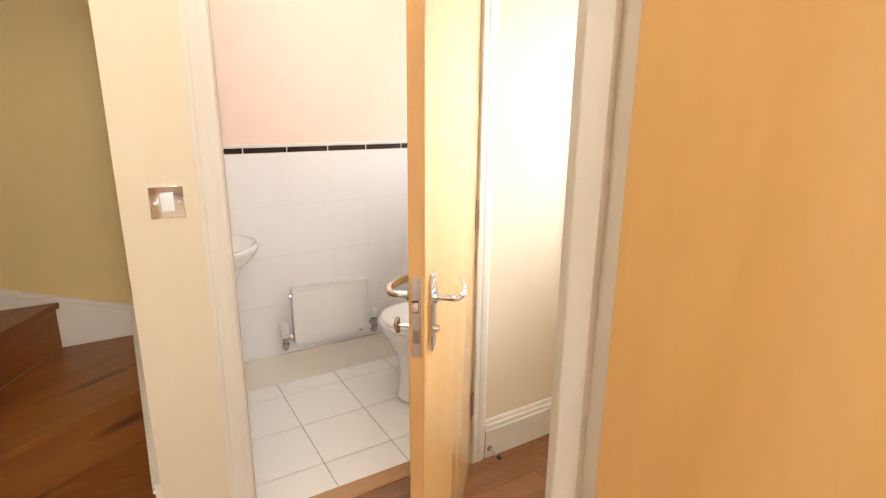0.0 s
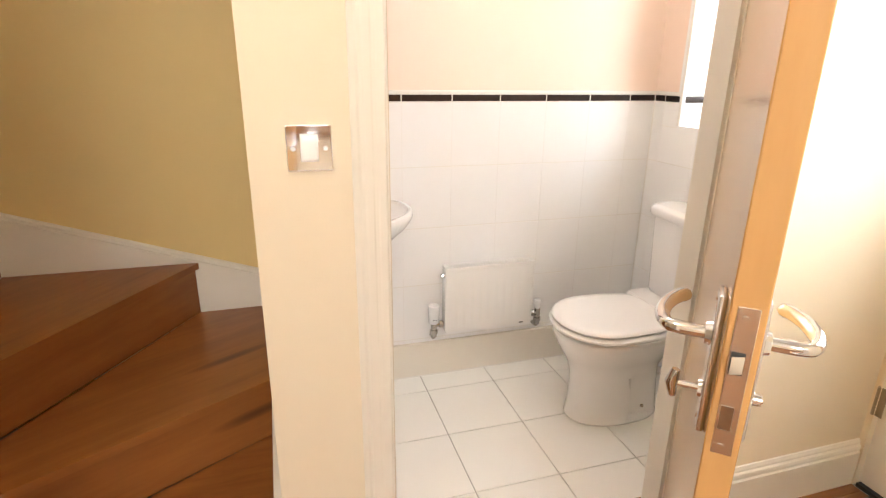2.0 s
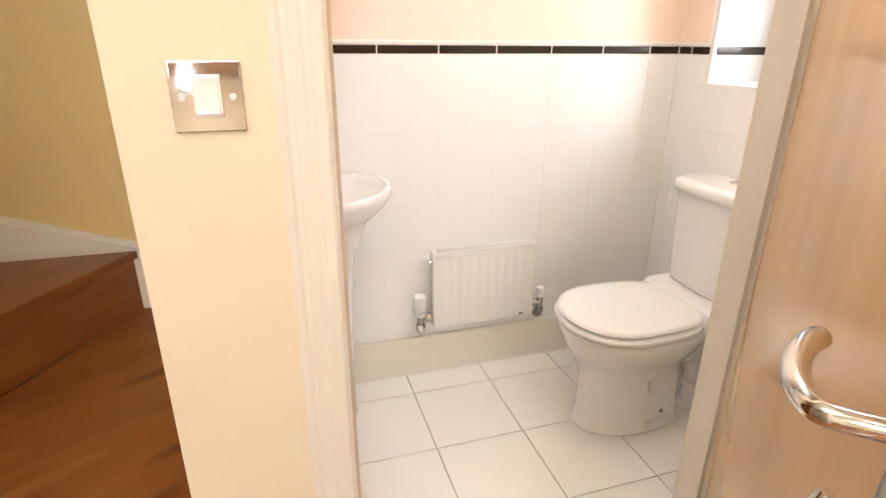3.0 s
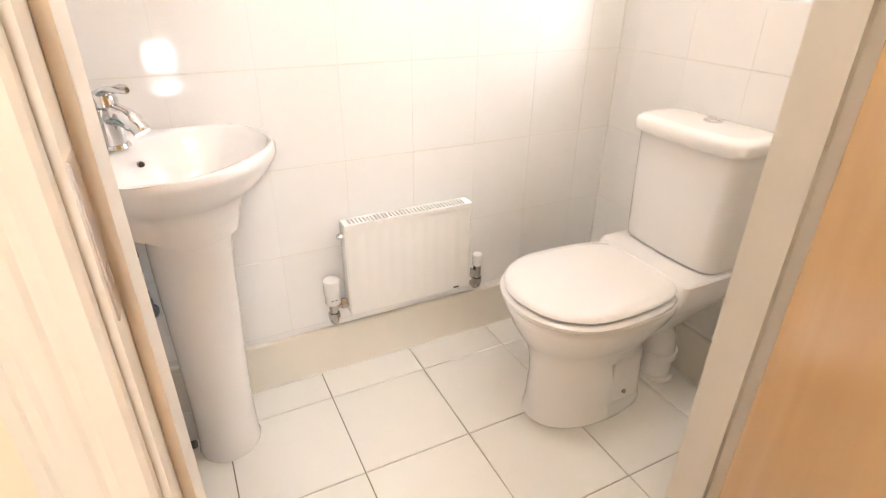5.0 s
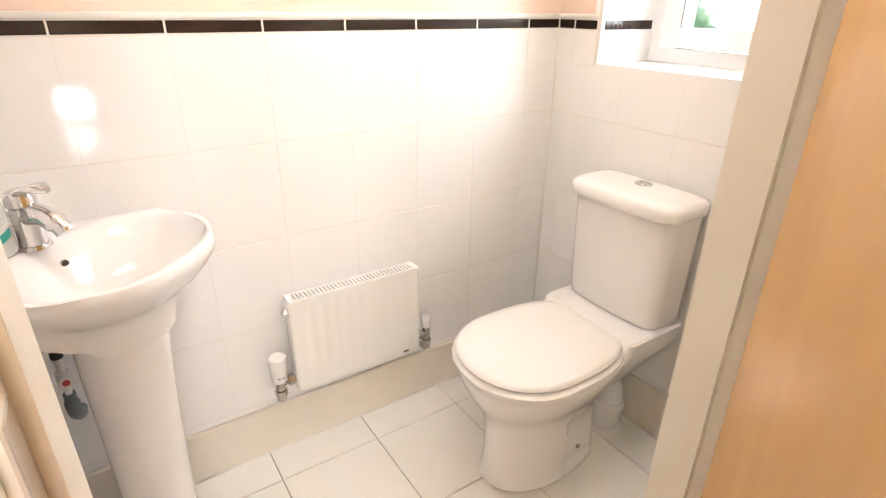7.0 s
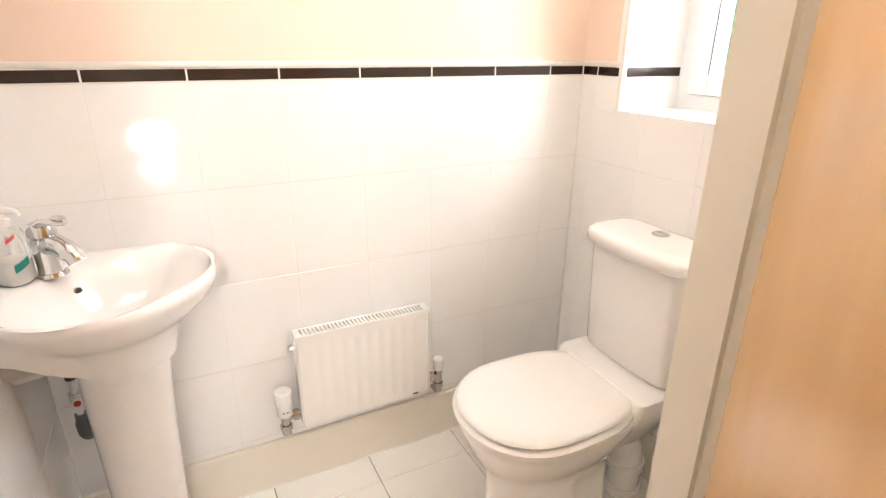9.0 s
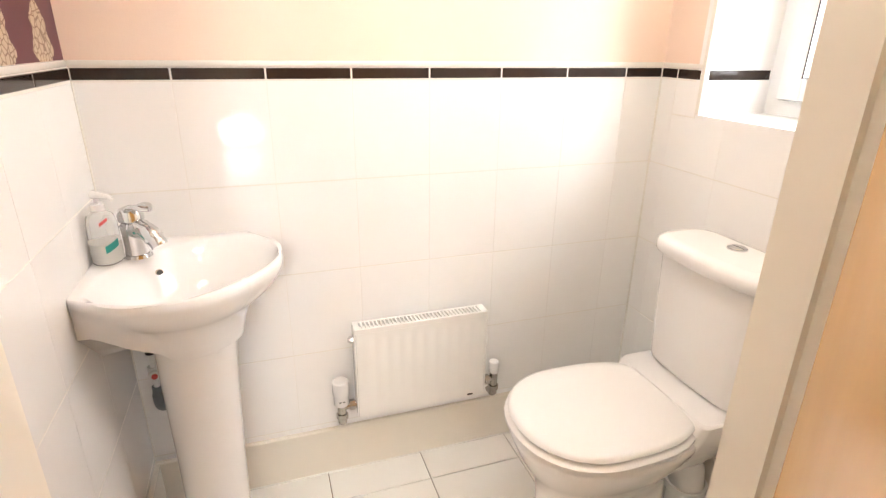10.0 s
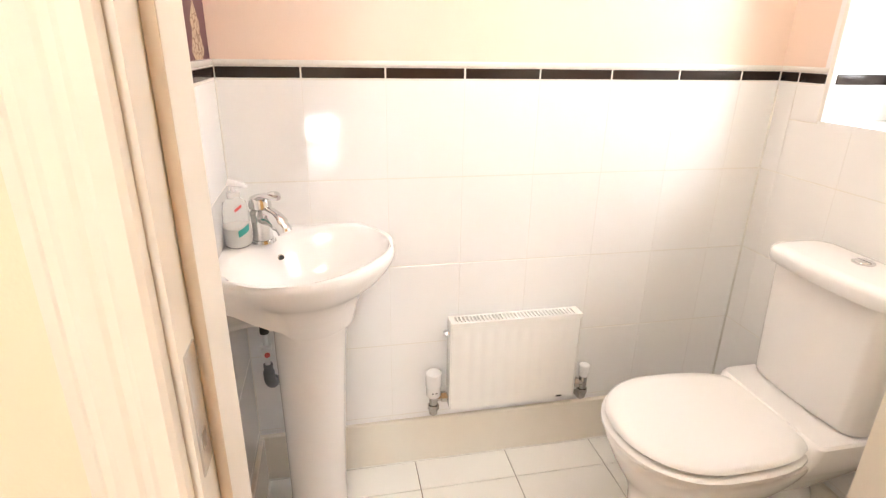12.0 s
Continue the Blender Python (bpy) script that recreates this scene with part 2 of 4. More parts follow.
structure("wall_stair_back", [((-1.7, 3.55, 0), (0.42, 3.66, TOP))], SHADEDCREAM, "cream stair wall, its ochre shading put into the paint colour")
structure("wall_toilet_left", [((0.44, HY + 0.105, 0), (LEFT - 0.008, BRICKY, TOP))], PEACH, "painted partition beside the corner basin")
structure("wall_stair_right", [((0.42, HY + 0.105, 0), (0.44, 3.55, TOP))], CREAM, "cream painted stair side of the partition")
structure("wall_hall", [((0.42, HY, 0), (0.652, WY, TOP)), ((1.535, HY, 0), (XE + 0.03, WY, TOP)), ((0.652, HY, 2.02), (1.535, WY, TOP)),
                        ((-1.7, HY - 0.1, 0), (-0.50, HY, TOP))], CREAM, "cream painted hall wall with the toilet doorway")
WIN = (2.78, 3.352, 1.092, 2.02)
structure("wall_window", [((RIGHT + 0.008, WY, 0), (OUT, 3.523, WIN[2])), ((RIGHT + 0.008, WIN[1], WIN[2]), (OUT, 3.523, TOP)),
                          ((RIGHT + 0.008, WY, WIN[2]), (OUT, WIN[0], TOP)), ((RIGHT + 0.008, WIN[0], WIN[3]), (OUT, WIN[1], TOP))], PEACH,
          "pale peach outer wall with a small window")
structure("wall_front", [((XE, RY0, 0), (OUT, 1.54, TOP)), ((XE, 1.54, 2.03), (OUT, 2.46, TOP)), ((XE, 2.46, 0), (OUT, WY, TOP))], CREAM,
          "cream painted outer wall around the front door")
structure("wall_room", [((-1.7, RY0, 0), (0.07, RY1, TOP)), ((0.96, RY0, 0), (XE, RY1, TOP)), ((0.07, RY0, 2.02), (0.96, RY1, TOP))], CREAM,
          "cream painted wall with the room's doorway")
structure("wall_room_end", [((-1.7, -2.7, 0), (0.36, -2.6, TOP)), ((0.98, -2.7, 0), (OUT, -2.6, TOP)), ((0.36, -2.7, 0.60), (0.98, -2.6, TOP)), ((0.36, -2.7, 0), (0.98, -2.6, 0.06))],
          CREAM, "cream painted end wall with a low window")
structure("wall_west", [((-1.8, -2.7, 0), (-1.7, 3.66, TOP))], CREAM, "plain cream wall")
structure("wall_east", [((XE, -2.7, 0), (OUT, RY0, TOP))], CREAM, "plain cream wall")

# ---- doorway linings, architraves and skirtings ----
ARCH = [(0, 0), (0.014, 0), (0.018, 0.004), (0.018, 0.016), (0.0167, 0.020), (0.0167, 0.026), (0.018, 0.030), (0.018, 0.040), (0.0165, 0.045),
        (0.0165, 0.051), (0.012, 0.056), (0.008, 0.066), (0, 0.066)]


def architrave(name, x0, x1, y, out, top, label):
    """Moulded casing round an opening in a wall along x: two legs and a head."""
    bm = bmesh.new()
    o = Vector((0, out, 0))
    strip(bm, (x0, y, 0), (x0, y, top + 0.066), ARCH, o, (-1, 0, 0))
    strip(bm, (x1, y, 0), (x1, y, top + 0.066), ARCH, o, (1, 0, 0))
    strip(bm, (x0, y, top), (x1, y, top), ARCH, o, (0, 0, 1))
    return part(name, bm, GLOSS, None, label, kind="structure")


for _name, _lo, _hi, _s0, _s1, _top, _y0, _y1, _ya, _yb in (("door_lining", 0.652, 0.678, 1.509, 1.535, 2.0, HY + 0.001, WY + 0.012, HY + 0.046, WY + 0.012),
                                                         ("room_door_lining", 0.07, 0.10, 0.932, 0.96, 1.99, RY0 - 0.002, RY1 + 0.002, RY0 + 0.045, RY1 - 0.02)):
    _lbl = "cream-white gloss painted door lining with a planted stop"
    structure(_name, [((_lo, _y0, 0), (_hi, _y1, _top)), ((_hi, _ya, 0), (_hi + 0.010, _yb, _top - 0.012))], GLOSS, _lbl)
    structure(_name, [((_s0, _y0, 0), (_s1, _y1, _top)), ((_s0 - 0.012, _ya, 0), (_s0, _yb, _top - 0.012))], GLOSS, _lbl)
    structure(_name, [((_lo, _y0, _top), (_s1, _y1, _top + 0.02)), ((_hi, _ya, _top - 0.012), (_s0, _yb, _top))], GLOSS, _lbl)
# Thin tan strip added over the stop's front edge; not a separate seal.
structure("draught_strip", [((0.6785, HY + 0.0435, 0.005), (0.6878, HY + 0.0455, 1.98))], STRIP, "tan strip along the stop's front edge in the toilet doorway")
architrave("trim", 0.672, 1.515, HY, -1, 2.006, "moulded cream gloss architrave round the toilet doorway")
architrave("trim", 0.094, 0.938, RY1, 1, 1.996, "moulded cream gloss architrave round the room's doorway")
SKIRT = [(0, 0), (0.016, 0), (0.016, 0.125), (0.012, 0.130), (0.012, 0.137), (0.015, 0.141), (0.013, 0.149), (0.008, 0.154), (0.008, 0.161), (0.004, 0.170), (0, 0.172)]


def skirting(a, b, out):
    bm = bmesh.new()
    strip(bm, (*a, 0), (*b, 0), SKIRT, (*out, 0))
    return part("baseboard", bm, GLOSS, None, "moulded cream gloss skirting board", kind="structure")


skirting((1.581, HY), (XE - 0.002, HY), (0, -1))
skirting((0.42, HY), (0.610, HY), (0, -1))
skirting((-1.7, HY - 0.1), (-0.52, HY - 0.1), (0, -1))
skirting((1.004, RY1), (XE - 0.002, RY1), (0, 1))
skirting((-1.7, RY1), (0.028, RY1), (0, 1))
skirting((XE, 1.45), (XE, 1.53), (-1, 0))

# ---- the toilet door, open ----
def lever_handle(parent, x, y, z, side, turn):
    """A long plate with a curved lever and a thumb turn or a coin release. side: +1 on the inner face, -1 on the hall face."""
    plate = bmesh.new()
    box(plate, (x - 0.020, min(y, y + side * 0.009), z - 0.125), (x + 0.020, max(y, y + side * 0.009), z + 0.055))
    handle = part("door_handle", plate, SATIN, parent, "long satin chrome handle plate", True, 0.003, 2)
    bm = bmesh.new()
    tube(bm, [(x, y + side * 0.008, z), (x, y + side * 0.016, z)], [0.016, 0.014], 20)
    tube(bm, bezier([(x, y + side * 0.012, z), (x, y + side * 0.045, z), (x + 0.008, y + side * 0.060, z), (x + 0.035, y + side * 0.066, z + 0.002),
                     (x + 0.070, y + side * 0.060, z + 0.004), (x + 0.100, y + side * 0.046, z + 0.004), (x + 0.112, y + side * 0.034, z + 0.001)], 7),
         [0.0085] * 14 + [0.0085 + 0.0012 * min(k, 12) / 12 for k in range(22)] + [0.0098, 0.0098, 0.009, 0.0085, 0.007, 0.004, 0.002], 14)
    part("lever", bm, CHROME, handle, "curved polished chrome lever", True)
    bm = bmesh.new()
    zt = z - 0.075
    if turn:
        tube(bm, [(x, y + side * 0.008, zt), (x, y + side * 0.013, zt)], [0.012, 0.011], 18)
        tube(bm, [(x, y + side * 0.010, zt), (x, y + side * 0.042, zt)], 0.0045, 12)
        tube(bm, [(x, y + side * 0.040, zt - 0.018), (x, y + side * 0.043, zt), (x, y + side * 0.040, zt + 0.018)], [0.005, 0.0085, 0.005], 12)
        part("thumb_turn", bm, CHROME, handle, "chrome thumb turn", True)
    else:
        tube(bm, [(x, y + side * 0.008, zt), (x, y + side * 0.020, zt)], [0.008, 0.007], 16)
        box(bm, (x - 0.005, y + side * 0.019, zt - 0.001), (x + 0.005, y + side * 0.0215, zt + 0.001))
        part("coin_release", bm, CHROME, handle, "small chrome coin release", True)
    for zz in (z + 0.045, z - 0.113):
        bm = bmesh.new()
        tube(bm, [(x, y + side * 0.009, zz), (x, y + side * 0.0105, zz)], [0.0042, 0.003], 12)
        part("screw", bm, SATIN, handle, smooth=True)
    return handle


def hinge(parent, at, along, out, h=0.1, n=5):
    """A butt hinge: a knuckle in sections, with one leaf."""
    at, along, out = Vector(at), Vector(along), Vector(out)
    bm = bmesh.new()
    for k in range(n):
        z0 = -h / 2 + h * k / n
        tube(bm, [at + Vector((0, 0, z0 + 0.0006)), at + Vector((0, 0, z0 + h / n - 0.0006))], 0.0062, 12)
    tube(bm, [at + Vector((0, 0, h / 2)), at + Vector((0, 0, h / 2 + 0.005))], [0.0062, 0.003], 12)
    q = [at, at + along * 0.026, at + along * 0.026 + out * 0.0022, at + out * 0.0022]
    loft(bm, [[p + Vector((0, 0, z)) for p in q] for z in (-h / 2, h / 2)])
    return part("hinge", bm, BRASS, parent, "dull steel butt hinge with a sectioned knuckle", True)


def leaf(name, width, height, label):
    bm = bmesh.new()
    box(bm, (-width, 0, 0.006), (-0.003, 0.036, height))
    ob = part(name, bm, MAPLE, None, label, True, 0.0012, 1, kind="structure")
    bm = bmesh.new()
    box(bm, (-width - 0.0015, 0.0015, 0.007), (-width + 0.0005, 0.0345, height - 0.001))
    part("lipping", bm, MAPLEEDGE, ob, "paler solid maple lipping along the closing edge")
    return ob


LEAFW, HZ = 0.847, 1.002
door = leaf("door_1", LEAFW, 1.985, "flush maple-veneered door, standing half open on the hall side")
door.matrix_world = pose(1.512, 2.472, 0, 0, 0, 48.2)
lever_handle(door, -LEAFW + 0.058, 0.036, HZ, 1, True)
lever_handle(door, -LEAFW + 0.058, 0.0, HZ, -1, False)
bm = bmesh.new()
ex = -LEAFW - 0.0015
box(bm, (ex - 0.0018, 0.007, 0.882), (ex + 0.001, 0.029, 1.064))
latch = part("latch_plate", bm, SATIN, door, "satin chrome latch face plate", True, 0.0006, 1)
boxes("latch_hole", [((ex - 0.0024, 0.013, 0.985), (ex - 0.0016, 0.027, 1.012))], DARK, latch)
bm = bmesh.new()
loft(bm, [[(ex - 0.001, 0.0135, z), (ex - 0.001, 0.0265, z), (ex - 0.010, 0.0265, z), (ex - 0.004, 0.0135, z)] for z in (0.988, 1.009)])
part("latch_bolt", bm, CHROME, latch, "chrome sprung latch bolt")
boxes("dead_bolt", [((ex - 0.0028, 0.0135, 0.915), (ex - 0.001, 0.0265, 0.945))], BRASS, latch)
for zz in (0.893, 1.051):
    bm = bmesh.new()
    tube(bm, [(ex - 0.001, 0.02, zz), (ex - 0.0026, 0.02, zz)], [0.0042, 0.0032], 12)
    part("screw", bm, SATIN, latch, smooth=True)
for zz in (0.272, 1.03, 1.80):
    hinge(door, (0.0, -0.004, zz), (-1, 0, 0), (0, 1, 0))

door2 = leaf("door_2", 0.826, 1.975, "flush maple-veneered door of the room, standing wide open")
door2.matrix_world = pose(0.934, 1.313, 0, 0, 0, 91.5)

# ---- front door ----
FX = XE + 0.012
bm = bmesh.new()
for lo, hi in (((FX, 1.545, 0.02), (FX + 0.044, 1.70, 2.02)), ((FX, 2.325, 0.02), (FX + 0.044, 2.452, 2.02)), ((FX, 1.70, 0.02), (FX + 0.044, 2.325, 0.99)), ((FX, 1.70, 1.90), (FX + 0.044, 2.325, 2.02))):
    box(bm, lo, hi)
front = part("door_3", bm, WHITEGLOSS, None, "white panelled front door with a tall glazed light", kind="structure")


def frame_ring(name, x, y0, y1, z0, z1, w, d, mat, parent, label=""):
    """A bevelled rectangular moulding lying on a face across x."""
    bm = bmesh.new()
    prof = [(0, 0), (w * 0.25, d), (w * 0.5, d * 0.6), (w * 0.75, d), (w, 0)]
    ring = []
    for u, v in prof:
        ring.append([(x - v, y0 + u, z0 + u), (x - v, y1 - u, z0 + u), (x - v, y1 - u, z1 - u), (x - v, y0 + u, z1 - u)])
    for a, b in zip(ring, ring[1:]):
        va, vb = [bm.verts.new(p) for p in a], [bm.verts.new(p) for p in b]
        for k in range(4):
            bm.faces.new((va[k], va[(k + 1) % 4], vb[(k + 1) % 4], vb[k]))
    return part(name, bm, mat, parent, label)


frame_ring("glazing_bead", FX, 1.68, 2.345, 0.97, 1.92, 0.030, 0.012, WHITEGLOSS, front, "white moulded bead round the glazing")
frame_ring("panel_moulding", FX, 1.66, 2.34, 0.305, 0.80, 0.024, 0.007, WHITEGLOSS, front, "white raised panel moulding")
bm = bmesh.new()
box(bm, (FX + 0.018, 1.695, 0.985), (FX + 0.024, 2.33, 1.905))
GLASS = material("frosted_glass", (0.95, 0.97, 1.0), 0.25, transmission=1.0, vary=0.0, bump=0.4, bump_scale=90)
CLEAR = material("obscured_glass", (1, 1, 1), 0.06, transmission=1.0, vary=0.0)
pane = part("pane", bm, GLASS, front, "frosted glass pane")
pane.visible_shadow = False
for zz in (0.32, 1.055, 1.80):
    hinge(front, (XE + 0.003, 2.466, zz), (0, -1, 0), (1, 0, 0), 0.1, 3)
boxes("weatherboard", [((FX - 0.010, 1.55, 0.0), (FX + 0.06, 2.452, 0.014))], DARK, front, "dark metal threshold strip")

# ---- toilet room window ----
wy0, wy1, wz0, wz1 = WIN
WX = 2.296
bm = bmesh.new()
for lo, hi in (((WX, wy0, wz0), (WX + 0.07, wy0 + 0.045, wz1)), ((WX, wy1 - 0.045, wz0), (WX + 0.07, wy1, wz1)),
               ((WX, wy0 + 0.045, wz0), (WX + 0.07, wy1 - 0.045, wz0 + 0.045)), ((WX, wy0 + 0.045, wz1 - 0.045), (WX + 0.07, wy1 - 0.045, wz1))):
    box(bm, lo, hi)
window = part("window_1", bm, UPVC, None, "white plastic casement window with clear glass", kind="structure")
sy0, sy1, sz0, sz1 = wy0 + 0.045, wy1 - 0.045, wz0 + 0.045, wz1 - 0.045
bm = bmesh.new()
for lo, hi in (((WX - 0.014, sy0 + 0.003, sz0 + 0.003), (WX + 0.05, sy0 + 0.07, sz1 - 0.003)), ((WX - 0.014, sy1 - 0.07, sz0 + 0.003), (WX + 0.05, sy1 - 0.003, sz1 - 0.003)),
               ((WX - 0.014, sy0 + 0.07, sz0 + 0.003), (WX + 0.05, sy1 - 0.07, sz0 + 0.06)), ((WX - 0.014, sy0 + 0.07, sz1 - 0.06), (WX + 0.05, sy1 - 0.07, sz1 - 0.003))):
    box(bm, lo, hi)
part("window_sash", bm, UPVC, window, "white plastic opening sash", True, 0.003, 2)
gasket = []
for a, b in (((sy0 + 0.0645, sz0 + 0.0565), (sy0 + 0.067, sz1 - 0.0565)), ((sy1 - 0.075, sz0 + 0.0565), (sy1 - 0.0725, sz1 - 0.0565)),
             ((sy0 + 0.067, sz0 + 0.0575), (sy1 - 0.075, sz0 + 0.0595)), ((sy0 + 0.067, sz1 - 0.060), (sy1 - 0.075, sz1 - 0.058))):
    gasket.append(((WX - 0.0152, a[0] + 0.004, a[1] + 0.004), (WX - 0.0125, b[0] + 0.004, b[1] + 0.004)))
boxes("gasket", gasket, DARK, window, "thin black rubber glazing gasket")
pane2 = boxes("pane", [((WX + 0.018, sy0 + 0.055, sz0 + 0.055), (WX + 0.024, sy1 - 0.055, sz1 - 0.055))], CLEAR, window, "softly obscured glass pane")
pane2.visible_shadow = False
structure("window_reveal", [((RIGHT, wy1 - 0.006, wz0), (WX, wy1 + 0.02, wz1)), ((RIGHT, wy0 - 0.02, wz0), (WX, wy0 + 0.006, wz1)), ((RIGHT + 0.004, wy0, wz1 - 0.004), (WX, wy1, wz1 + 0.02))], TILE,
          "glossy white tiled window reveal")
structure("window_sill", [((RIGHT - 0.002, wy0, wz0 - 0.012), (WX, wy1, wz0 + 0.004))], TILE, "glossy white tiled window sill")

# ---- outside ----
ground = structure("ground", [((-60, -60, -0.22), (60, 60, -0.13))], material("lawn_ground", (0.07, 0.11, 0.03), 0.9, vary=0.3, noise_scale=2), "plain grass ground outside")
bm = bmesh.new()
box(bm, (9.0, -9, -0.13), (9.05, 15, 9))
SKYGLOW = bpy.data.materials.new("bright_hazy_sky")
SKYGLOW.use_nodes = True
_n = SKYGLOW.node_tree.nodes
_n["Principled BSDF"].inputs["Base Color"].default_value = (0, 0, 0, 1)
_n["Principled BSDF"].inputs["Emission Color"].default_value = (0.97, 0.985, 1.0, 1)
_n["Principled BSDF"].inputs["Emission Strength"].default_value = 7.0
part("backdrop", bm, SKYGLOW, None, "bright hazy sky beyond the window", kind="structure")

LEAF = material("pale_green_leaf", (0.20, 0.42, 0.24), 0.55, vary=0.25, noise_scale=6)
BARK = material("grey_brown_bark", (0.12, 0.09, 0.06), 0.9, vary=0.3, bump=0.5)
shrub = empty("shrub", "leafy pale green shrub standing on grass outside the window", "shrub", (4.5, 4.86, -0.13))
bm = bmesh.new()
rnd = random.Random(7)
tips = []
for k in range(9):
    a, r = rnd.uniform(0, 6.28), rnd.uniform(0.15, 0.5)
    tip = (4.5 + r * math.cos(a), 4.86 + r * math.sin(a), rnd.uniform(0.9, 1.75))
    tube(bm, bezier([(4.5, 4.86, -0.13), (4.5 + 0.3 * (tip[0] - 4.5), 4.86 + 0.3 * (tip[1] - 4.86), 0.45), tip], 4), [0.022 - 0.0018 * j for j in range(9)], 7)
    tips.append(tip)
part("stems", bm, BARK, None, "thin woody stems", True)
bm = bmesh.new()
for k in range(3500):
    tx, ty, tz = tips[k % 9]
    s = rnd.gauss(0, 0.13)
    c = Vector((tx + rnd.gauss(0, 0.15), ty + rnd.gauss(0, 0.15), tz + rnd.gauss(0, 0.20) - 0.1))
    m = Matrix.Translation(c) @ Euler((rnd.uniform(0, 6.3), rnd.uniform(0, 6.3), rnd.uniform(0, 6.3))).to_matrix().to_4x4()
    l, w = rnd.uniform(0.04, 0.07), rnd.uniform(0.014, 0.024)
    v = [bm.verts.new(m @ Vector(p)) for p in ((-l, 0, 0), (0, -w, 0.006), (l, 0, 0), (0, w, 0.006), (-l * 0.9, 0, -0.0015), (l * 0.9, 0, -0.0015))]
    bm.faces.new((v[0], v[1], v[2], v[3]))
    bm.faces.new((v[0], v[3], v[5], v[4]))
part("leaves", bm, LEAF, None, "small pale green leaves", kind="stuff")
for nm in ("stems", "leaves"):
    ob = bpy.data.objects[nm]
    bpy.context.view_layer.update()
    ob.parent = shrub
    ob.matrix_parent_inverse = shrub.matrix_world.inverted()

# ---- winding stairs ----
NX, NY, RISE = -0.472, 2.48, 0.203
SX1, SY1 = 0.402, 3.532


def sector(a0, a1):
    """The corners of a winder between two angles, clipped to the stair well."""
    def edge(a):
        t = math.tan(a)
        w, d = SX1 - NX, SY1 - NY
        return (SX1, NY + w * t) if a < math.atan2(d, w) else (NX + d / t, SY1)
    corner = math.atan2(SY1 - NY, SX1 - NX)
    pts = [(NX, NY), edge(a0)]
    if a0 < corner < a1:
        pts.append((SX1, SY1))
    return pts + [edge(a1)]


stairs = empty("staircase", "reddish-brown wooden winding staircase climbing between cream walls", "staircase", (NX, NY, 0))


def stair_part(name, rings, mat=STAIRWOOD, bevel=0.0, turn=0.0):
    """A part whose own x axis follows the grain, so that the figure runs along the board."""
    bm = bmesh.new()
    inv = pose(0, 0, 0, 0, 0, -turn)
    loft(bm, [[inv @ (Vector(p) - Vector((NX, NY, 0))) for p in ring] for ring in rings])
    ob = part(name, bm, mat, stairs, smooth=bevel > 0, bevel=bevel)
    ob.rotation_euler = (0, 0, radians(turn))
    return ob


for k in range(3):
    a0, a1 = radians(30 * k), radians(30 * k + 30)
    z = RISE * (k + 1)
    n = Vector((math.sin(a0), -math.cos(a0), 0)) * 0.018
    pts = sector(max(a0, 0.0001), min(a1, radians(89.9)))
    low = [(x, y) for x, y in pts]
    low[0] = (low[0][0] + n.x, low[0][1] + n.y)
    low[1] = (low[1][0] + n.x, low[1][1] + n.y)
    if low[1][0] > SX1:
        s = (low[1][0] - SX1)
        low[1] = (SX1, low[1][1] - s * math.tan(a0))
    stair_part("tread", [[(x, y, zz) for x, y in low] for zz in (z - 0.024, z)], bevel=0.004, turn=30 * k)
    e = Vector((*pts[1], 0))
    s, b = Vector((NX, NY, 0)), -n.normalized() * 0.016
    stair_part("riser", [[s, e, e + b, s + b], [p + Vector((0, 0, RISE - 0.0245)) for p in (s, e, e + b, s + b)]], turn=30 * k).location.z = z - RISE
for k in range(3, 9):
    x, z = NX - 0.225 * (k - 3), RISE * (k + 1)
    stair_part("tread", [[(x + 0.018, NY, zz), (x + 0.018, SY1, zz), (x - 0.225, SY1, zz), (x - 0.225, NY, zz)] for zz in (z - 0.024, z)], bevel=0.004, turn=90)
    stair_part("riser", [[(x, NY, zz), (x, SY1, zz), (x - 0.016, SY1, zz), (x - 0.016, NY, zz)] for zz in (z - RISE, z - 0.0245)], turn=90)


def wall_string(points, face, out, name="wall_string"):
    """A painted string on a wall: its top line with a small double moulding. points: place along the wall, height of the top."""
    bm = bmesh.new()
    for (a, za), (b, zb) in zip(points, points[1:]):
        prof = [(0, -0.62), (0.016, -0.62), (0.016, -0.030), (0.0215, -0.028), (0.0215, -0.020), (0.015, -0.017), (0.015, -0.012), (0.0215, -0.009), (0.0215, -0.002), (0.014, 0.002), (0, 0.002)]
        rings = []
        for s, z in ((a, za), (b, zb)):
            rings.append([face(s, u, max(z + v, 0.0)) for u, v in prof])
        loft(bm, rings)
    return part(name, bm, GLOSS, stairs_string, "cream gloss painted wall string with a moulded top")


stairs_string = None
wall_string([(0.42, 0.538), (-0.49, 0.848), (-1.7, 1.94)], lambda s, u, z: (s, 3.55 - u, z), None, "trim")
wall_string([(3.55, 0.535), (2.49, 0.33)], lambda s, u, z: (0.42 - u, s, z), None, "trim")
for ob in [o for o in bpy.data.objects if o.name.startswith("trim")]:
    ob["kind"] = "structure"

# ---- wallpaper above the tiles on the basin side ----
PAPER = bpy.data.materials.new("plum_damask_wallpaper")
PAPER.use_nodes = True
nt = PAPER.node_tree
pn, pl = nt.nodes, nt.links
pb = pn["Principled BSDF"]
pb.inputs["Roughness"].default_value = 0.55
ptc, psep = pn.new("ShaderNodeTexCoord"), pn.new("ShaderNodeSeparateXYZ")
pl.new(ptc.outputs["Object"], psep.inputs[0])


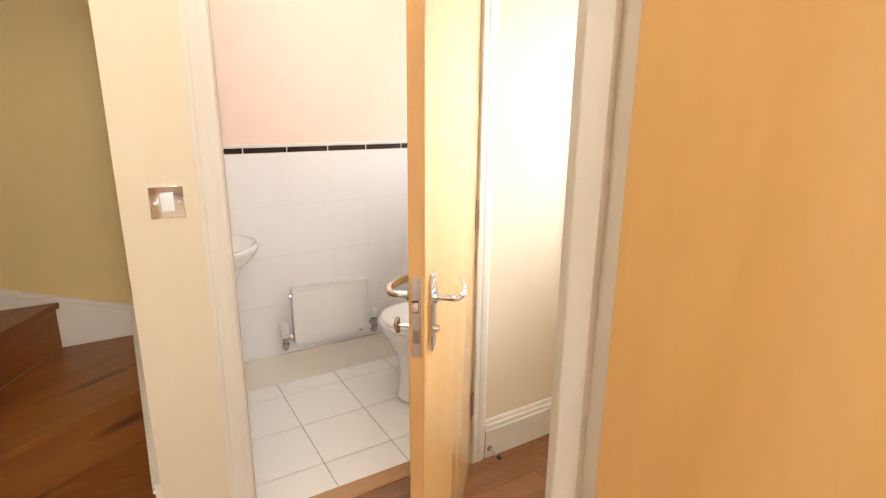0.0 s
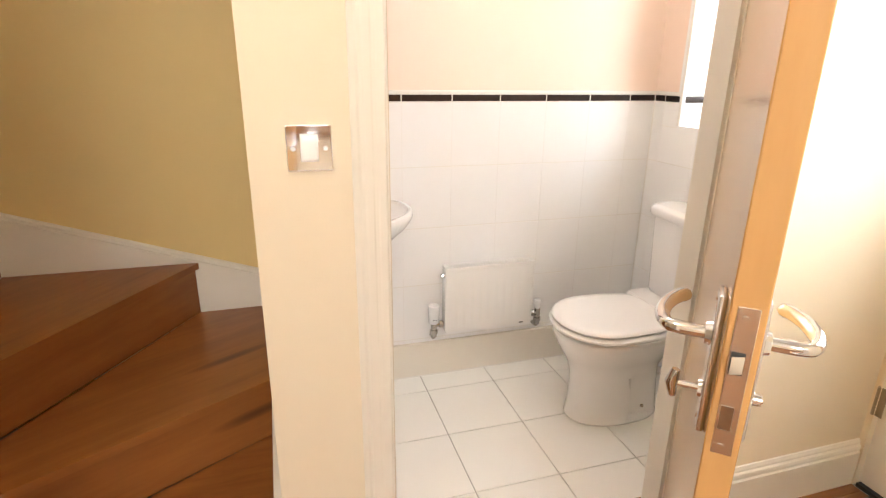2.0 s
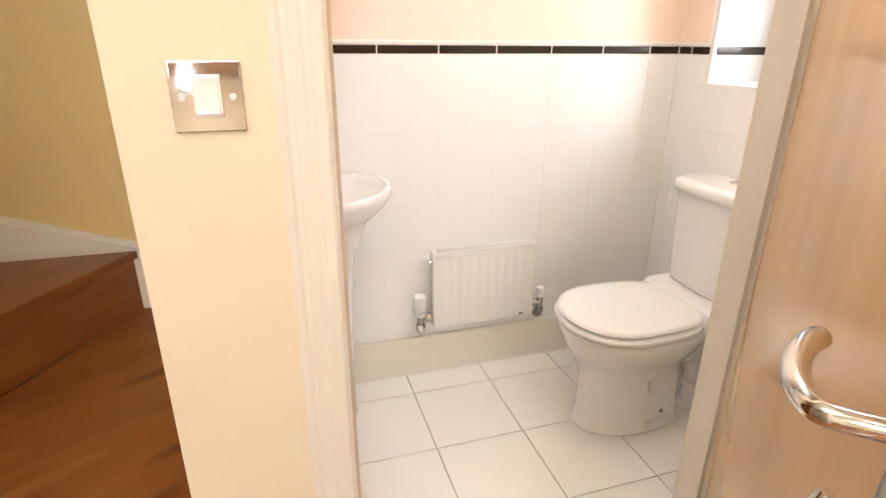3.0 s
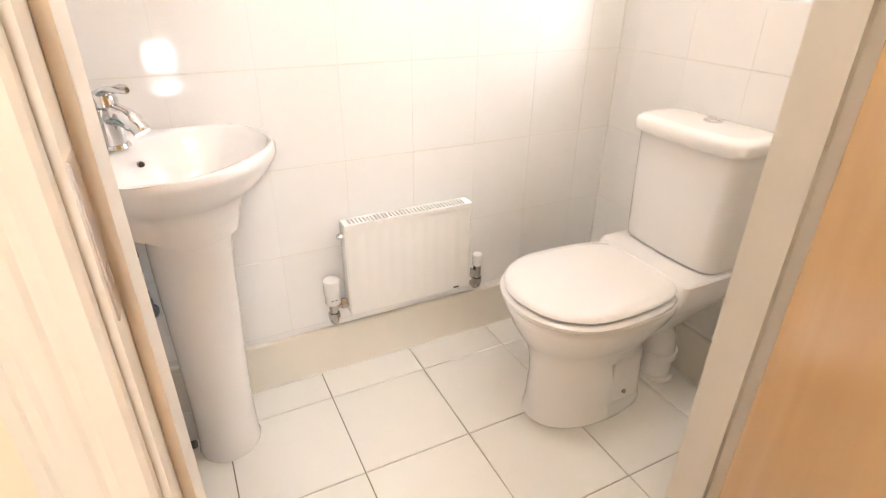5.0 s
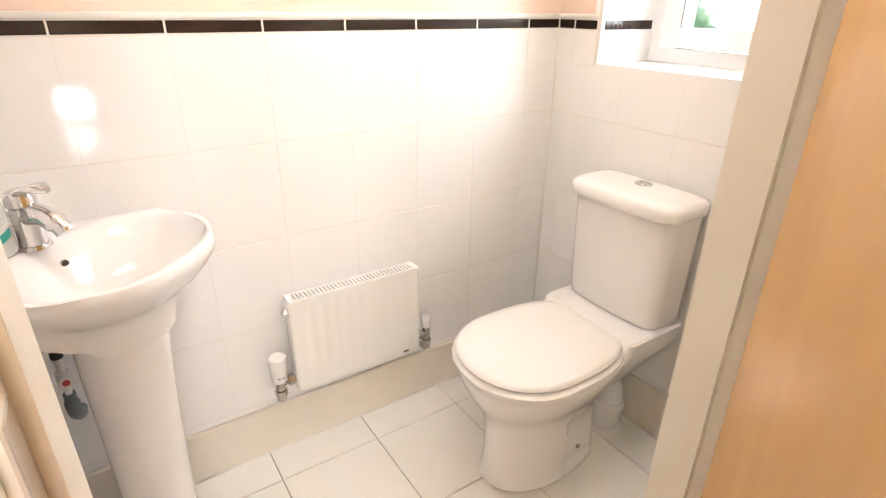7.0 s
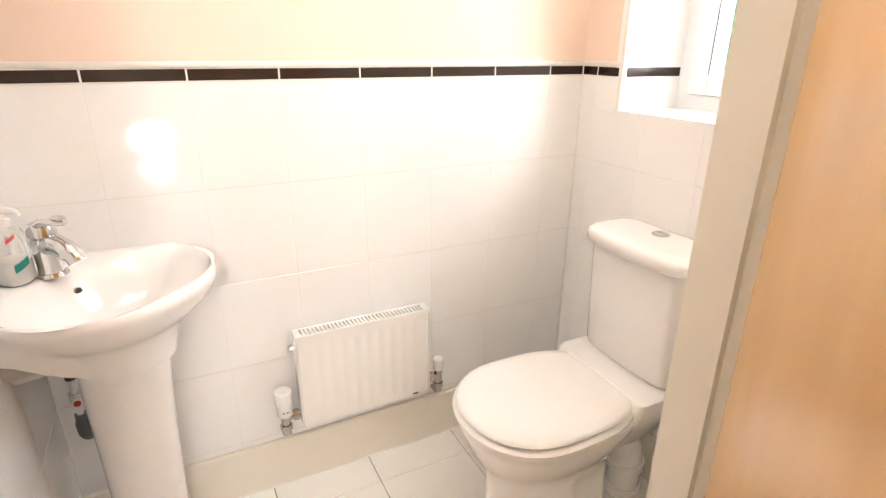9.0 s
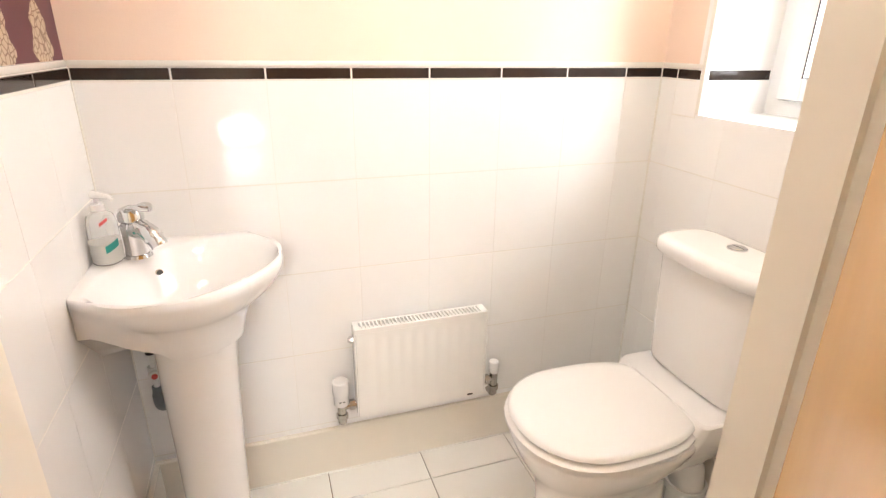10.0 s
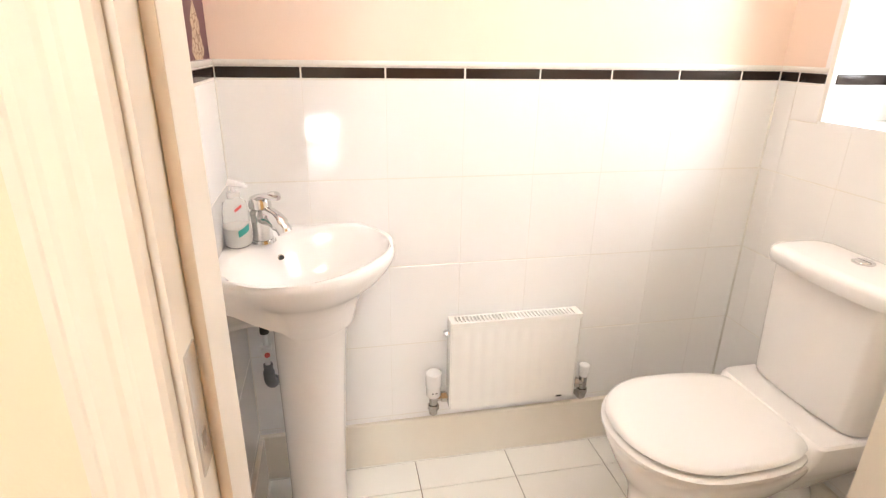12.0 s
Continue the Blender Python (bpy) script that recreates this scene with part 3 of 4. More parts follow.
def pmath(op, a, b=None, c=None):
    m = pn.new("ShaderNodeMath")
    m.operation = op
    for i, v in enumerate((a, b, c)):
        if v is None:
            continue
        if isinstance(v, (int, float)):
            m.inputs[i].default_value = v
        else:
            pl.new(v, m.inputs[i])
    return m.outputs[0]


_u = pmath("PINGPONG", pmath("ADD", psep.outputs["Y"], -3.515 + 0.098), 0.098)
_v = pmath("ADD", psep.outputs["Z"], 0.0)
_w = pmath("ADD", pmath("MULTIPLY", pmath("SINE", pmath("MULTIPLY", _v, 41.0)), 0.016), pmath("MULTIPLY_ADD", pmath("SINE", pmath("MULTIPLY", _v, 97.0)), 0.009, 0.034))
_pn = pn.new("ShaderNodeTexNoise")
_pn.inputs["Scale"].default_value = 70
pl.new(ptc.outputs["Object"], _pn.inputs[0])
_edge = pmath("MULTIPLY_ADD", _pn.outputs[0], 0.022, -0.011)
_in = pmath("LESS_THAN", pmath("ADD", _u, _edge), _w)
_pv = pn.new("ShaderNodeTexVoronoi")
_pv.inputs["Scale"].default_value = 62
_pv.feature = "DISTANCE_TO_EDGE"
pl.new(ptc.outputs["Object"], _pv.inputs[0])
_line = pmath("GREATER_THAN", _pv.outputs["Distance"], 0.07)
pmix, pmix2 = pn.new("ShaderNodeMix"), pn.new("ShaderNodeMix")
pmix.data_type = pmix2.data_type = "RGBA"
pmix.inputs["A"].default_value, pmix.inputs["B"].default_value = (0.26, 0.17, 0.12, 1), (0.52, 0.42, 0.30, 1)
pl.new(_line, pmix.inputs[0])
pmix2.inputs["A"].default_value = (0.115, 0.035, 0.045, 1)
pl.new(_in, pmix2.inputs[0])
pl.new(pmix.outputs["Result"], pmix2.inputs["B"])
pl.new(pmix2.outputs["Result"], pb.inputs["Base Color"])
structure("wallpaper", [((LEFT - 0.008, WY, 1.230), (LEFT - 0.006, 3.523, TOP))], PAPER, "plum wallpaper with beige damask stripes")

# ---- toilet ----
def egg(x0, x1, hw, z, cx=None, cy=3.06, back=3.2, front=2.15, n=40, tilt=0.0):
    """A pan-shaped ring, from its front x0 to its back x1, half as wide as hw twice: round in front, squarer behind."""
    cx = x0 + (x1 - x0) * 0.48 if cx is None else cx
    ring = []
    for k in range(n):
        a = 2 * math.pi * k / n
        c, s = math.cos(a), math.sin(a)
        p = back if c > 0 else front
        r = (abs(c) ** p + abs(s) ** p) ** (-1 / p)
        length = (x1 - cx) if c > 0 else (cx - x0)
        x = cx + length * r * c
        ring.append((x, cy + hw * r * s, z + tilt * (x - x0)))
    return ring


def rounded(x0, x1, y0, y1, z, r, n=6, bow=0.0):
    """A rectangle with round corners; bow: how far the x0 side swells outwards."""
    ring = []
    for cx, cy, a0 in ((x1 - r, y1 - r, 0), (x0 + r, y1 - r, 90), (x0 + r, y0 + r, 180), (x1 - r, y0 + r, 270)):
        for k in range(n + 1):
            a = radians(a0 + 90 * k / n)
            ring.append([cx + r * math.cos(a), cy + r * math.sin(a), z])
        if a0 == 90:
            for k in range(1, 8):
                t = k / 8
                ring.append([x0, (y1 - r) + (y0 + r - y1 + r) * t, z])
    if bow:
        ym, hy = (y0 + y1) / 2, (y1 - y0) / 2
        for p in ring:
            if p[0] < (x0 + x1) / 2:
                p[0] -= bow * (1 - ((p[1] - ym) / hy) ** 2)
    return [tuple(p) for p in ring]


TY = 3.062
toilet = empty("toilet", "white ceramic toilet with its lid closed below the window", "toilet", (1.7, TY, 0))


def on(parent, ob):
    """Hangs ob on a parent and keeps its place in the world."""
    bpy.context.view_layer.update()
    ob.parent = parent
    ob.matrix_parent_inverse = parent.matrix_world.inverted()
    return ob


bm = bmesh.new()
levels = [(0.0, 1.490, 1.868, 0.112), (0.006, 1.486, 1.872, 0.115), (0.012, 1.488, 1.869, 0.113), (0.0135, 1.489, 1.868, 0.112), (0.06, 1.494, 1.864, 0.109), (0.14, 1.497, 1.858, 0.106),
          (0.20, 1.492, 1.857, 0.107), (0.225, 1.484, 1.860, 0.113), (0.25, 1.474, 1.868, 0.122), (0.27, 1.462, 1.878, 0.134), (0.29, 1.450, 1.888, 0.145), (0.325, 1.432, 1.905, 0.163), (0.355, 1.420, 1.915, 0.174),
          (0.372, 1.414, 1.920, 0.179), (0.382, 1.416, 1.920, 0.178), (0.388, 1.424, 1.915, 0.172)]
rings = []
for z, a, b, w in levels:
    ring = egg(a, b, w, z, cy=TY, cx=a + (b - a) * (0.5 if z < 0.2 else 0.46), back=2.6, n=96)
    slim = 0.076 + max(0.0, z - 0.17) * 0.9
    out = []
    for x, y, zz in ring:
        f = min(max((x - 1.690) / 0.010, 0.0), 1.0) if z > 0.012 else 0.0
        lim = w + (slim - w) * f if slim < w else w
        out.append((x, TY + max(-lim, min(lim, y - TY)), zz))
    rings.append(out)
loft(bm, rings)
ledge = [(0.235, 1.80, 1.935, 0.085), (0.29, 1.80, 1.99, 0.115), (0.335, 1.80, 2.03, 0.140), (0.37, 1.80, 2.044, 0.158), (0.40, 1.805, 2.048, 0.166), (0.434, 1.815, 2.048, 0.168), (0.441, 1.822, 2.044, 0.163)]
loft(bm, [rounded(a, b, TY - w, TY + w, z, min(0.022, w * 0.5)) for z, a, b, w in ledge])
on(toilet, part("pan", bm, CERAMIC, None, "white glazed ceramic pan on a narrow foot", True))
for sy in (-1, 1):
    bm = bmesh.new()
    tube(bm, [(1.775, TY + sy * 0.072, 0.045), (1.775, TY + sy * 0.082, 0.045)], [0.008, 0.006], 14)
    on(toilet, part("screw_cap", bm, BRASS, None, "dull fixing screw at the foot", True))
bm = bmesh.new()
loft(bm, [egg(1.408 - e, 1.862 + e * 0.4, 0.187 + e, z, cy=TY, cx=1.60) for z, e in ((0.3905, -0.016), (0.392, -0.003), (0.397, 0.003), (0.405, 0.003), (0.4105, -0.004), (0.4125, -0.014), (0.4130, -0.032))])
on(toilet, part("seat", bm, PLASTIC, None, "white plastic toilet seat", True))
bm = bmesh.new()
loft(bm, [egg(1.414 - e, 1.860 + e * 0.4, 0.180 + e, z, cy=TY, cx=1.60) for z, e in ((0.4150, -0.032), (0.4160, -0.004), (0.4225, 0.002), (0.4290, -0.001), (0.434, -0.009), (0.4365, -0.035), (0.4380, -0.08), (0.4384, -0.12))])
on(toilet, part("lid", bm, PLASTIC, None, "white plastic lid, closed", True))
for sy in (-1, 1):
    bm = bmesh.new()
    tube(bm, [(1.862, TY + sy * 0.055, 0.405), (1.862, TY + sy * 0.115, 0.405)], 0.011, 14)
    tube(bm, [(1.868, TY + sy * 0.085, 0.39), (1.868, TY + sy * 0.085, 0.428)], [0.015, 0.014], 14)
    on(toilet, part("seat_hinge", bm, PLASTIC, None, "white plastic seat hinge", True))
bm = bmesh.new()
tank = [(0.4415, 1.918, 0.148), (0.446, 1.908, 0.154), (0.46, 1.902, 0.157), (0.60, 1.898, 0.161), (0.765, 1.893, 0.165)]
loft(bm, [rounded(a, 2.048, TY - w, TY + w, z, 0.035, bow=0.012) for z, a, w in tank])
on(toilet, part("cistern", bm, CERAMIC, None, "white ceramic cistern", True))
bm = bmesh.new()
loft(bm, [rounded(1.876 - e, 2.052 + min(e, 0), TY - 0.180 - e, TY + 0.180 + e, z, 0.045, bow=0.018) for z, e in
          ((0.766, -0.012), (0.768, -0.004), (0.775, 0.0), (0.795, 0.0), (0.803, -0.004), (0.808, -0.012), (0.8105, -0.022), (0.811, -0.030))])
clid = on(toilet, part("cistern_lid", bm, CERAMIC, None, "white ceramic cistern lid with rounded front corners", True))
bm = bmesh.new()
tube(bm, [(1.985, TY, 0.808), (1.985, TY, 0.8135), (1.985, TY, 0.8145)], [0.024, 0.024, 0.022], 28)
ring = on(clid, part("flush_button", bm, CHROME, None, "chrome dual flush button", True))
bm = bmesh.new()
for s in (-1, 1):
    loft(bm, [[(1.985 + s * (0.0015 + r * math.sin(a)), TY + r * math.cos(a), z) for a in [math.pi * (k + 0.2) / 12.4 for k in range(13)]] for r, z in ((0.0185, 0.814), (0.0180, 0.8165), (0.016, 0.817))])
part("button_half", bm, SATIN, None, "", True).parent = None
on(toilet, bpy.data.objects["button_half"])
bm = bmesh.new()
tube(bm, [(1.975, TY - 0.01, 0.0), (1.975, TY - 0.01, 0.09), (1.965, TY - 0.008, 0.15), (1.93, TY - 0.003, 0.20), (1.89, TY, 0.215)], [0.050, 0.050, 0.050, 0.049, 0.048], 24)
tube(bm, [(1.975, TY - 0.01, 0.075), (1.975, TY - 0.01, 0.098)], 0.057, 24)
tube(bm, [(1.975, TY - 0.01, 0.0), (1.975, TY - 0.01, 0.012)], [0.060, 0.056], 24)
on(toilet, part("waste_pipe", bm, PLASTIC, None, "white plastic waste connector with a collar", True))

# ---- corner basin on its pedestal ----
BX, BY, RIM = LEFT + 0.001, BACK - 0.001, 0.819
HALF = [(0.0, 0.322), (0.03, 0.345), (0.075, 0.372), (0.125, 0.390), (0.18, 0.394), (0.235, 0.384), (0.285, 0.357), (0.323, 0.323)]
OUTER = [(a, b) for a, b in HALF] + [(b, a) for a, b in HALF[::-1]]


def basin_ring(s, z, inset=0.0, cx=0.17, cy=0.17, wall=True):
    """The basin's outline, drawn in towards a middle; its two wall sides stay on the walls."""
    pts = bezier([(a, b, 0) for a, b in OUTER], 3)
    out = []
    for p in pts:
        near_wall = max(0.0, 1 - min(p.x, p.y) / 0.08)
        f = s + (0.97 - s) * near_wall if s < 0.97 else s
        x, y = cx + (p.x - cx) * f, cy + (p.y - cy) * f
        if wall:
            x, y = max(x, 0.0) if p.x > 0.001 else 0.0, max(y, 0.0) if p.y > 0.001 else 0.0
        edge = min(x, y)
        out.append((BX + x, BY - y, max(z, min(0.732, 0.732 - 0.75 * (edge - 0.03)))))
    a, b = out[0], out[-1]
    if wall:
        back = [(BX + 0.0, BY - q * (BY - a[1]), z) for q in (0.66, 0.33, 0.0)]
        side = [(BX + q * (b[0] - BX), BY, z) for q in (0.33, 0.66)]
        out = out + [*side[::-1], *back[::-1]]
    return out


def bowl_ring(rx, ry, z, n, cu=0.285, exp=2.2, shift=0.0):
    """The bowl: an oval across the corner's diagonal, with as many corners as the rim, begun at the same side."""
    ring = []
    for k in range(n):
        a = 2 * math.pi * (k / n) 
        c, s = math.cos(a), math.sin(a)
        r = (abs(c) ** exp + abs(s) ** exp) ** (-1 / exp)
        u, v = cu + shift + rx * r * c, ry * r * s
        ring.append((BX + (u + v) * 0.70711, BY - (u - v) * 0.70711, z))
    return ring


def match(ring, like):
    """The ring turned and sampled by bearing, so that each place faces its fellow in the other."""
    mid = Vector((BX + 0.2, BY - 0.2, 0))
    out = []
    for p in like:
        a = math.atan2(p[1] - mid.y, p[0] - mid.x)
        best = min(ring, key=lambda q: abs((math.atan2(q[1] - mid.y, q[0] - mid.x) - a + math.pi) % (2 * math.pi) - math.pi))
        out.append(best)
    return out


basin = empty("corner_basin", "white ceramic corner basin on a tall pedestal beside tiled walls", "wash basin", (0.70, 3.33, 0))
bm = bmesh.new()
top = basin_ring(1.0, RIM)
n = len(top)
rings = []
for s, z, w in ((0.47, 0.634, 0), (0.50, 0.637, 0), (0.515, 0.646, 0), (0.53, 0.665, 0), (0.565, 0.690, 0), (0.64, 0.716, 0), (0.74, 0.735, 1), (0.84, 0.752, 1), (0.925, 0.773, 1), (0.975, 0.789, 1), (0.998, 0.800, 1), (1.0, 0.806, 1), (0.994, 0.813, 1), (0.980, 0.8175, 1), (0.955, RIM, 1)):
    rings.append(basin_ring(s, z, cx=0.185, cy=0.185, wall=True))
deck = rings[-1]
for rx, ry, z, sh in ((0.150, 0.215, RIM - 0.0005, 0), (0.143, 0.207, RIM - 0.005, 0), (0.134, 0.198, RIM - 0.020, 0.006), (0.120, 0.180, RIM - 0.045, 0.012), (0.104, 0.150, RIM - 0.080, 0.012), (0.080, 0.110, RIM - 0.106, 0.008), (0.05, 0.06, RIM - 0.118, 0.004), (0.020, 0.022, RIM - 0.122, 0.004)):
    fine = bowl_ring(rx, ry, z, 360, shift=sh)
    rings.append(match(fine, deck))
skin = loft(bm, rings, cap_lo=False)
mid = bm.verts.new((BX + 0.17, BY - 0.17, 0.640))
for a, b in zip(skin[0], skin[0][1:] + skin[0][:1]):
    bm.faces.new((mid, b, a))
on(basin, part("bowl", bm, CERAMIC, None, "white glazed ceramic corner bowl", True))
bm = bmesh.new()
prof = [(0.0, 0.080, 0.0), (0.008, 0.082, 0.0), (0.02, 0.079, 0.0), (0.12, 0.077, 0.0), (0.30, 0.080, 0.004), (0.45, 0.084, 0.008), (0.56, 0.088, 0.012), (0.62, 0.090, 0.016), (0.655, 0.091, 0.018), (0.668, 0.090, 0.018)]
pr = []
for z, r, sh in prof:
    ring_ = []
    for k in range(36):
        a = 2 * math.pi * k / 36
        u, v = 0.244 + sh + r * 0.95 * math.cos(a), r * math.sin(a)
        ring_.append((BX + (u + v) * 0.70711, BY - (u - v) * 0.70711, z))
    pr.append(ring_)
loft(bm, pr)
on(basin, part("pedestal", bm, CERAMIC, None, "tall white ceramic pedestal", True))
bm = bmesh.new()
hp = Vector((0.654, 3.392, 0.776))
hd = Vector((0.70711, -0.70711, 0.30)).normalized()
tube(bm, [hp - hd * 0.004, hp + hd * 0.003], [0.0095, 0.0095], 20)
hole = on(basin, part("overflow_ring", bm, BRASS, None, "small round overflow ring", True))
bm = bmesh.new()
tube(bm, [hp, hp + hd * 0.0038], 0.0075, 18)
on(basin, part("overflow_hole", bm, DARK, None, "dark overflow hole", True))
bm = bmesh.new()
dz = Vector((BX + 0.289 * 0.70711, BY - 0.289 * 0.70711, RIM - 0.122))
tube(bm, [dz, dz + Vector((0, 0, 0.003))], [0.021, 0.019], 20)
on(basin, part("drain", bm, CHROME, None, "chrome waste ring", True))
tap = Vector((0.617, 3.405, RIM))
fw = Vector((0.70711, -0.70711, 0))
bm = bmesh.new()
tube(bm, [tap, tap + Vector((0, 0, 0.006))], [0.026, 0.024], 24)
tube(bm, [tap + Vector((0, 0, 0.004)), tap + Vector((0, 0, 0.02)), tap + Vector((0, 0, 0.045)), tap + Vector((0, 0, 0.062)), tap + Vector((0, 0, 0.068))], [0.021, 0.0195, 0.0205, 0.022, 0.018], 24)
tube(bm, bezier([tap + Vector((0, 0, 0.052)), tap + fw * 0.022 + Vector((0, 0, 0.057)), tap + fw * 0.045 + Vector((0, 0, 0.052)), tap + fw * 0.064 + Vector((0, 0, 0.039)), tap + fw * 0.070 + Vector((0, 0, 0.031))], 6), [0.019] * 8 + [0.0175] * 8 + [0.0150] * 9, 18)
for _v in bm.verts:
    _v.co = tap + (_v.co - tap) * 1.18
mixer = on(basin, part("mixer_tap", bm, CHROME, None, "chrome mixer tap with a short curved spout", True))
bm = bmesh.new()
tube(bm, [tap + Vector((0, 0, 0.069)), tap + Vector((0, 0, 0.072)), tap + Vector((0, 0, 0.083)), tap + Vector((0, 0, 0.093)), tap + Vector((0, 0, 0.097))], [0.019, 0.0225, 0.0225, 0.018, 0.008], 24)
for w in (-1, 1):
    side_ = Vector((0.70711, 0.70711, 0)) * w
    tube(bm, bezier([tap + side_ * 0.010 + Vector((0, 0, 0.088)), tap + side_ * 0.013 + fw * 0.022 + Vector((0, 0, 0.099)), tap + side_ * 0.010 + fw * 0.042 + Vector((0, 0, 0.102)), tap + fw * 0.056 + Vector((0, 0, 0.100))], 6), 0.0058, 12)
for _v in bm.verts:
    _v.co = tap + (_v.co - tap) * 1.18
on(mixer, part("lever", bm, CHROME, None, "looped chrome lever", True))

# ---- soap bottle ----
SOAPC = material("clear_soap_bottle_plastic", (0.97, 0.97, 0.96), 0.06, transmission=0.75, vary=0.0)
SOAPC.node_tree.nodes["Principled BSDF"].inputs["IOR"].default_value = 1.08
SOAPW = material("white_liquid_soap", (0.80, 0.79, 0.76), 0.3, vary=0.01)
TEAL = material("teal_label_print", (0.02, 0.30, 0.26), 0.4, vary=0.05)
RED = material("red_label_print", (0.62, 0.08, 0.07), 0.4, vary=0.05)
LABELW = material("white_paper_label", (0.82, 0.80, 0.78), 0.5, vary=0.01)
soap = empty("soap_dispenser", "clear pump bottle of white soap standing on the basin", "soap dispenser", (0.570, 3.41, RIM))
sc = Vector((0.564, 3.384, RIM))
bm = bmesh.new()


def soap_ring(w, d, z):
    return [tuple(sc + Vector((w * math.cos(a), d * math.sin(a), z))) for a in [2 * math.pi * k / 28 for k in range(28)]]


loft(bm, [soap_ring(w, d, z) for z, w, d in ((0.001, 0.026, 0.032), (0.004, 0.030, 0.036), (0.03, 0.031, 0.038), (0.08, 0.030, 0.036), (0.104, 0.026, 0.031), (0.113, 0.015, 0.017), (0.118, 0.013, 0.013))])
on(soap, part("bottle", bm, SOAPC, None, "clear plastic bottle", True))
bm = bmesh.new()
loft(bm, [soap_ring(w, d, z) for z, w, d in ((0.003, 0.024, 0.030), (0.006, 0.0285, 0.0345), (0.03, 0.0295, 0.0365), (0.048, 0.0292, 0.036), (0.0485, 0.027, 0.034))])
on(soap, part("liquid", bm, SOAPW, None, "white liquid soap, a third full", True))
bm = bmesh.new()
tube(bm, [sc + Vector((0, 0, 0.116)), sc + Vector((0, 0, 0.130))], 0.014, 18)
tube(bm, [sc + Vector((0, 0, 0.128)), sc + Vector((0, 0, 0.148))], 0.005, 12)
tube(bm, [sc + Vector((-0.006, 0.004, 0.150)), sc + Vector((0.030, -0.023, 0.149)), sc + Vector((0.036, -0.028, 0.143))], [0.009, 0.0055, 0.004], 12)
on(soap, part("pump", bm, PLASTIC, None, "white pump head", True))


def patch(name, a0, a1, z0, z1, mat, lbl, grow=1.03, slope=0.0):
    bm = bmesh.new()
    rr = [[tuple(sc + Vector((0.031 * g * math.cos(a), 0.0378 * g * math.sin(a), z + slope * q))) for q, a in [(k / 8, radians(a0 + (a1 - a0) * k / 8)) for k in range(9)]] for g, z in ((grow, z0), (grow, z1))]
    loft(bm, rr, close=False, cap_lo=False, cap_hi=False)
    on(soap, part(name, bm, mat, None, lbl, True))


patch("teal_band", -75, -25, 0.030, 0.046, TEAL, "teal printed band", 1.035, 0.012)
patch("red_mark", -80, -50, 0.090, 0.097, RED, "small red printed bar", 0.99, 0.010)

# ---- pipework behind the pedestal ----
pipes = empty("water_pipes", "hose, valve and grey elbow on the wall behind the pedestal", "pipe", (0.585, 3.47, 0.3))
GREYP = material("grey_plastic_fitting", (0.17, 0.18, 0.19), 0.4, vary=0.1)
PX, PY = 0.583, 3.478
bm = bmesh.new()
tube(bm, [(PX + 0.006, PY, 0.66), (PX + 0.002, PY, 0.56)], 0.006, 12)
on(pipes, part("hose", bm, SATIN, None, "braided steel hose", True))
bm = bmesh.new()
tube(bm, [(PX, PY, 0.565), (PX, PY, 0.552), (PX, PY, 0.535), (PX, PY, 0.528)], [0.0075, 0.011, 0.0125, 0.0125], 8)
on(pipes, part("hose_nut", bm, DARK, None, "black hose nut", True))
bm = bmesh.new()
tube(bm, [(PX, PY, 0.53), (PX, PY, 0.425)], 0.0075, 14)
tube(bm, [(PX, PY, 0.49), (PX, PY, 0.455)], 0.0145, 12)
tube(bm, [(PX, PY, 0.472), (PX + 0.004, PY - 0.022, 0.472)], 0.014, 16)
on(pipes, part("isolating_valve", bm, SOAPW, None, "pale isolating valve", True))
bm = bmesh.new()
tube(bm, [(PX + 0.004, PY - 0.022, 0.472), (PX + 0.0045, PY - 0.0245, 0.472)], 0.0075, 14)
on(pipes, part("valve_screw", bm, RED, None, "red valve screw", True))
bm = bmesh.new()
tube(bm, bezier([(PX, PY, 0.43), (PX, PY, 0.40), (PX + 0.002, PY, 0.375), (PX + 0.006, PY + 0.018, 0.358), (PX + 0.006, BACK - 0.001, 0.357)], 5), [0.013] * 4 + [0.016] * 17, 14)
on(pipes, part("elbow", bm, GREYP, None, "dark grey plastic elbow", True))
bm = bmesh.new()
tube(bm, bezier([(0.62, 3.335, 0.03), (0.60, 3.34, 0.028), (0.575, 3.345, 0.045), (0.56, 3.35, 0.062), (0.535, 3.352, 0.066)], 4), 0.011, 12)
on(pipes, part("waste_hose", bm, GREYP, None, "dark grey waste hose at the floor", True))

# ---- radiator ----
R0, R1, RZ0, RZ1, RF, RB = 1.097, 1.501, 0.222, 0.522, 3.449, 3.499
radiator = empty("radiator", "small white panel radiator hung low on the tiled wall", "radiator", ((R0 + R1) / 2, RB, RZ0))
bm = bmesh.new()
NCH = 10
xs, pitch = [], (R1 - R0 - 0.04) / NCH
pts = [(R0 + 0.004, RF + 0.004)]
for k in range(NCH):
    c = R0 + 0.02 + pitch * (k + 0.5)
    pts += [(c - pitch * 0.40, RF + 0.0028), (c - pitch * 0.20, RF + 0.0012), (c + pitch * 0.20, RF + 0.0012), (c + pitch * 0.40, RF + 0.0028)]
pts.append((R1 - 0.004, RF + 0.004))
flat = [(x, RF + 0.003) for x, y in pts]
back = [(R1 - 0.004, RF + 0.014), (R0 + 0.004, RF + 0.014)]
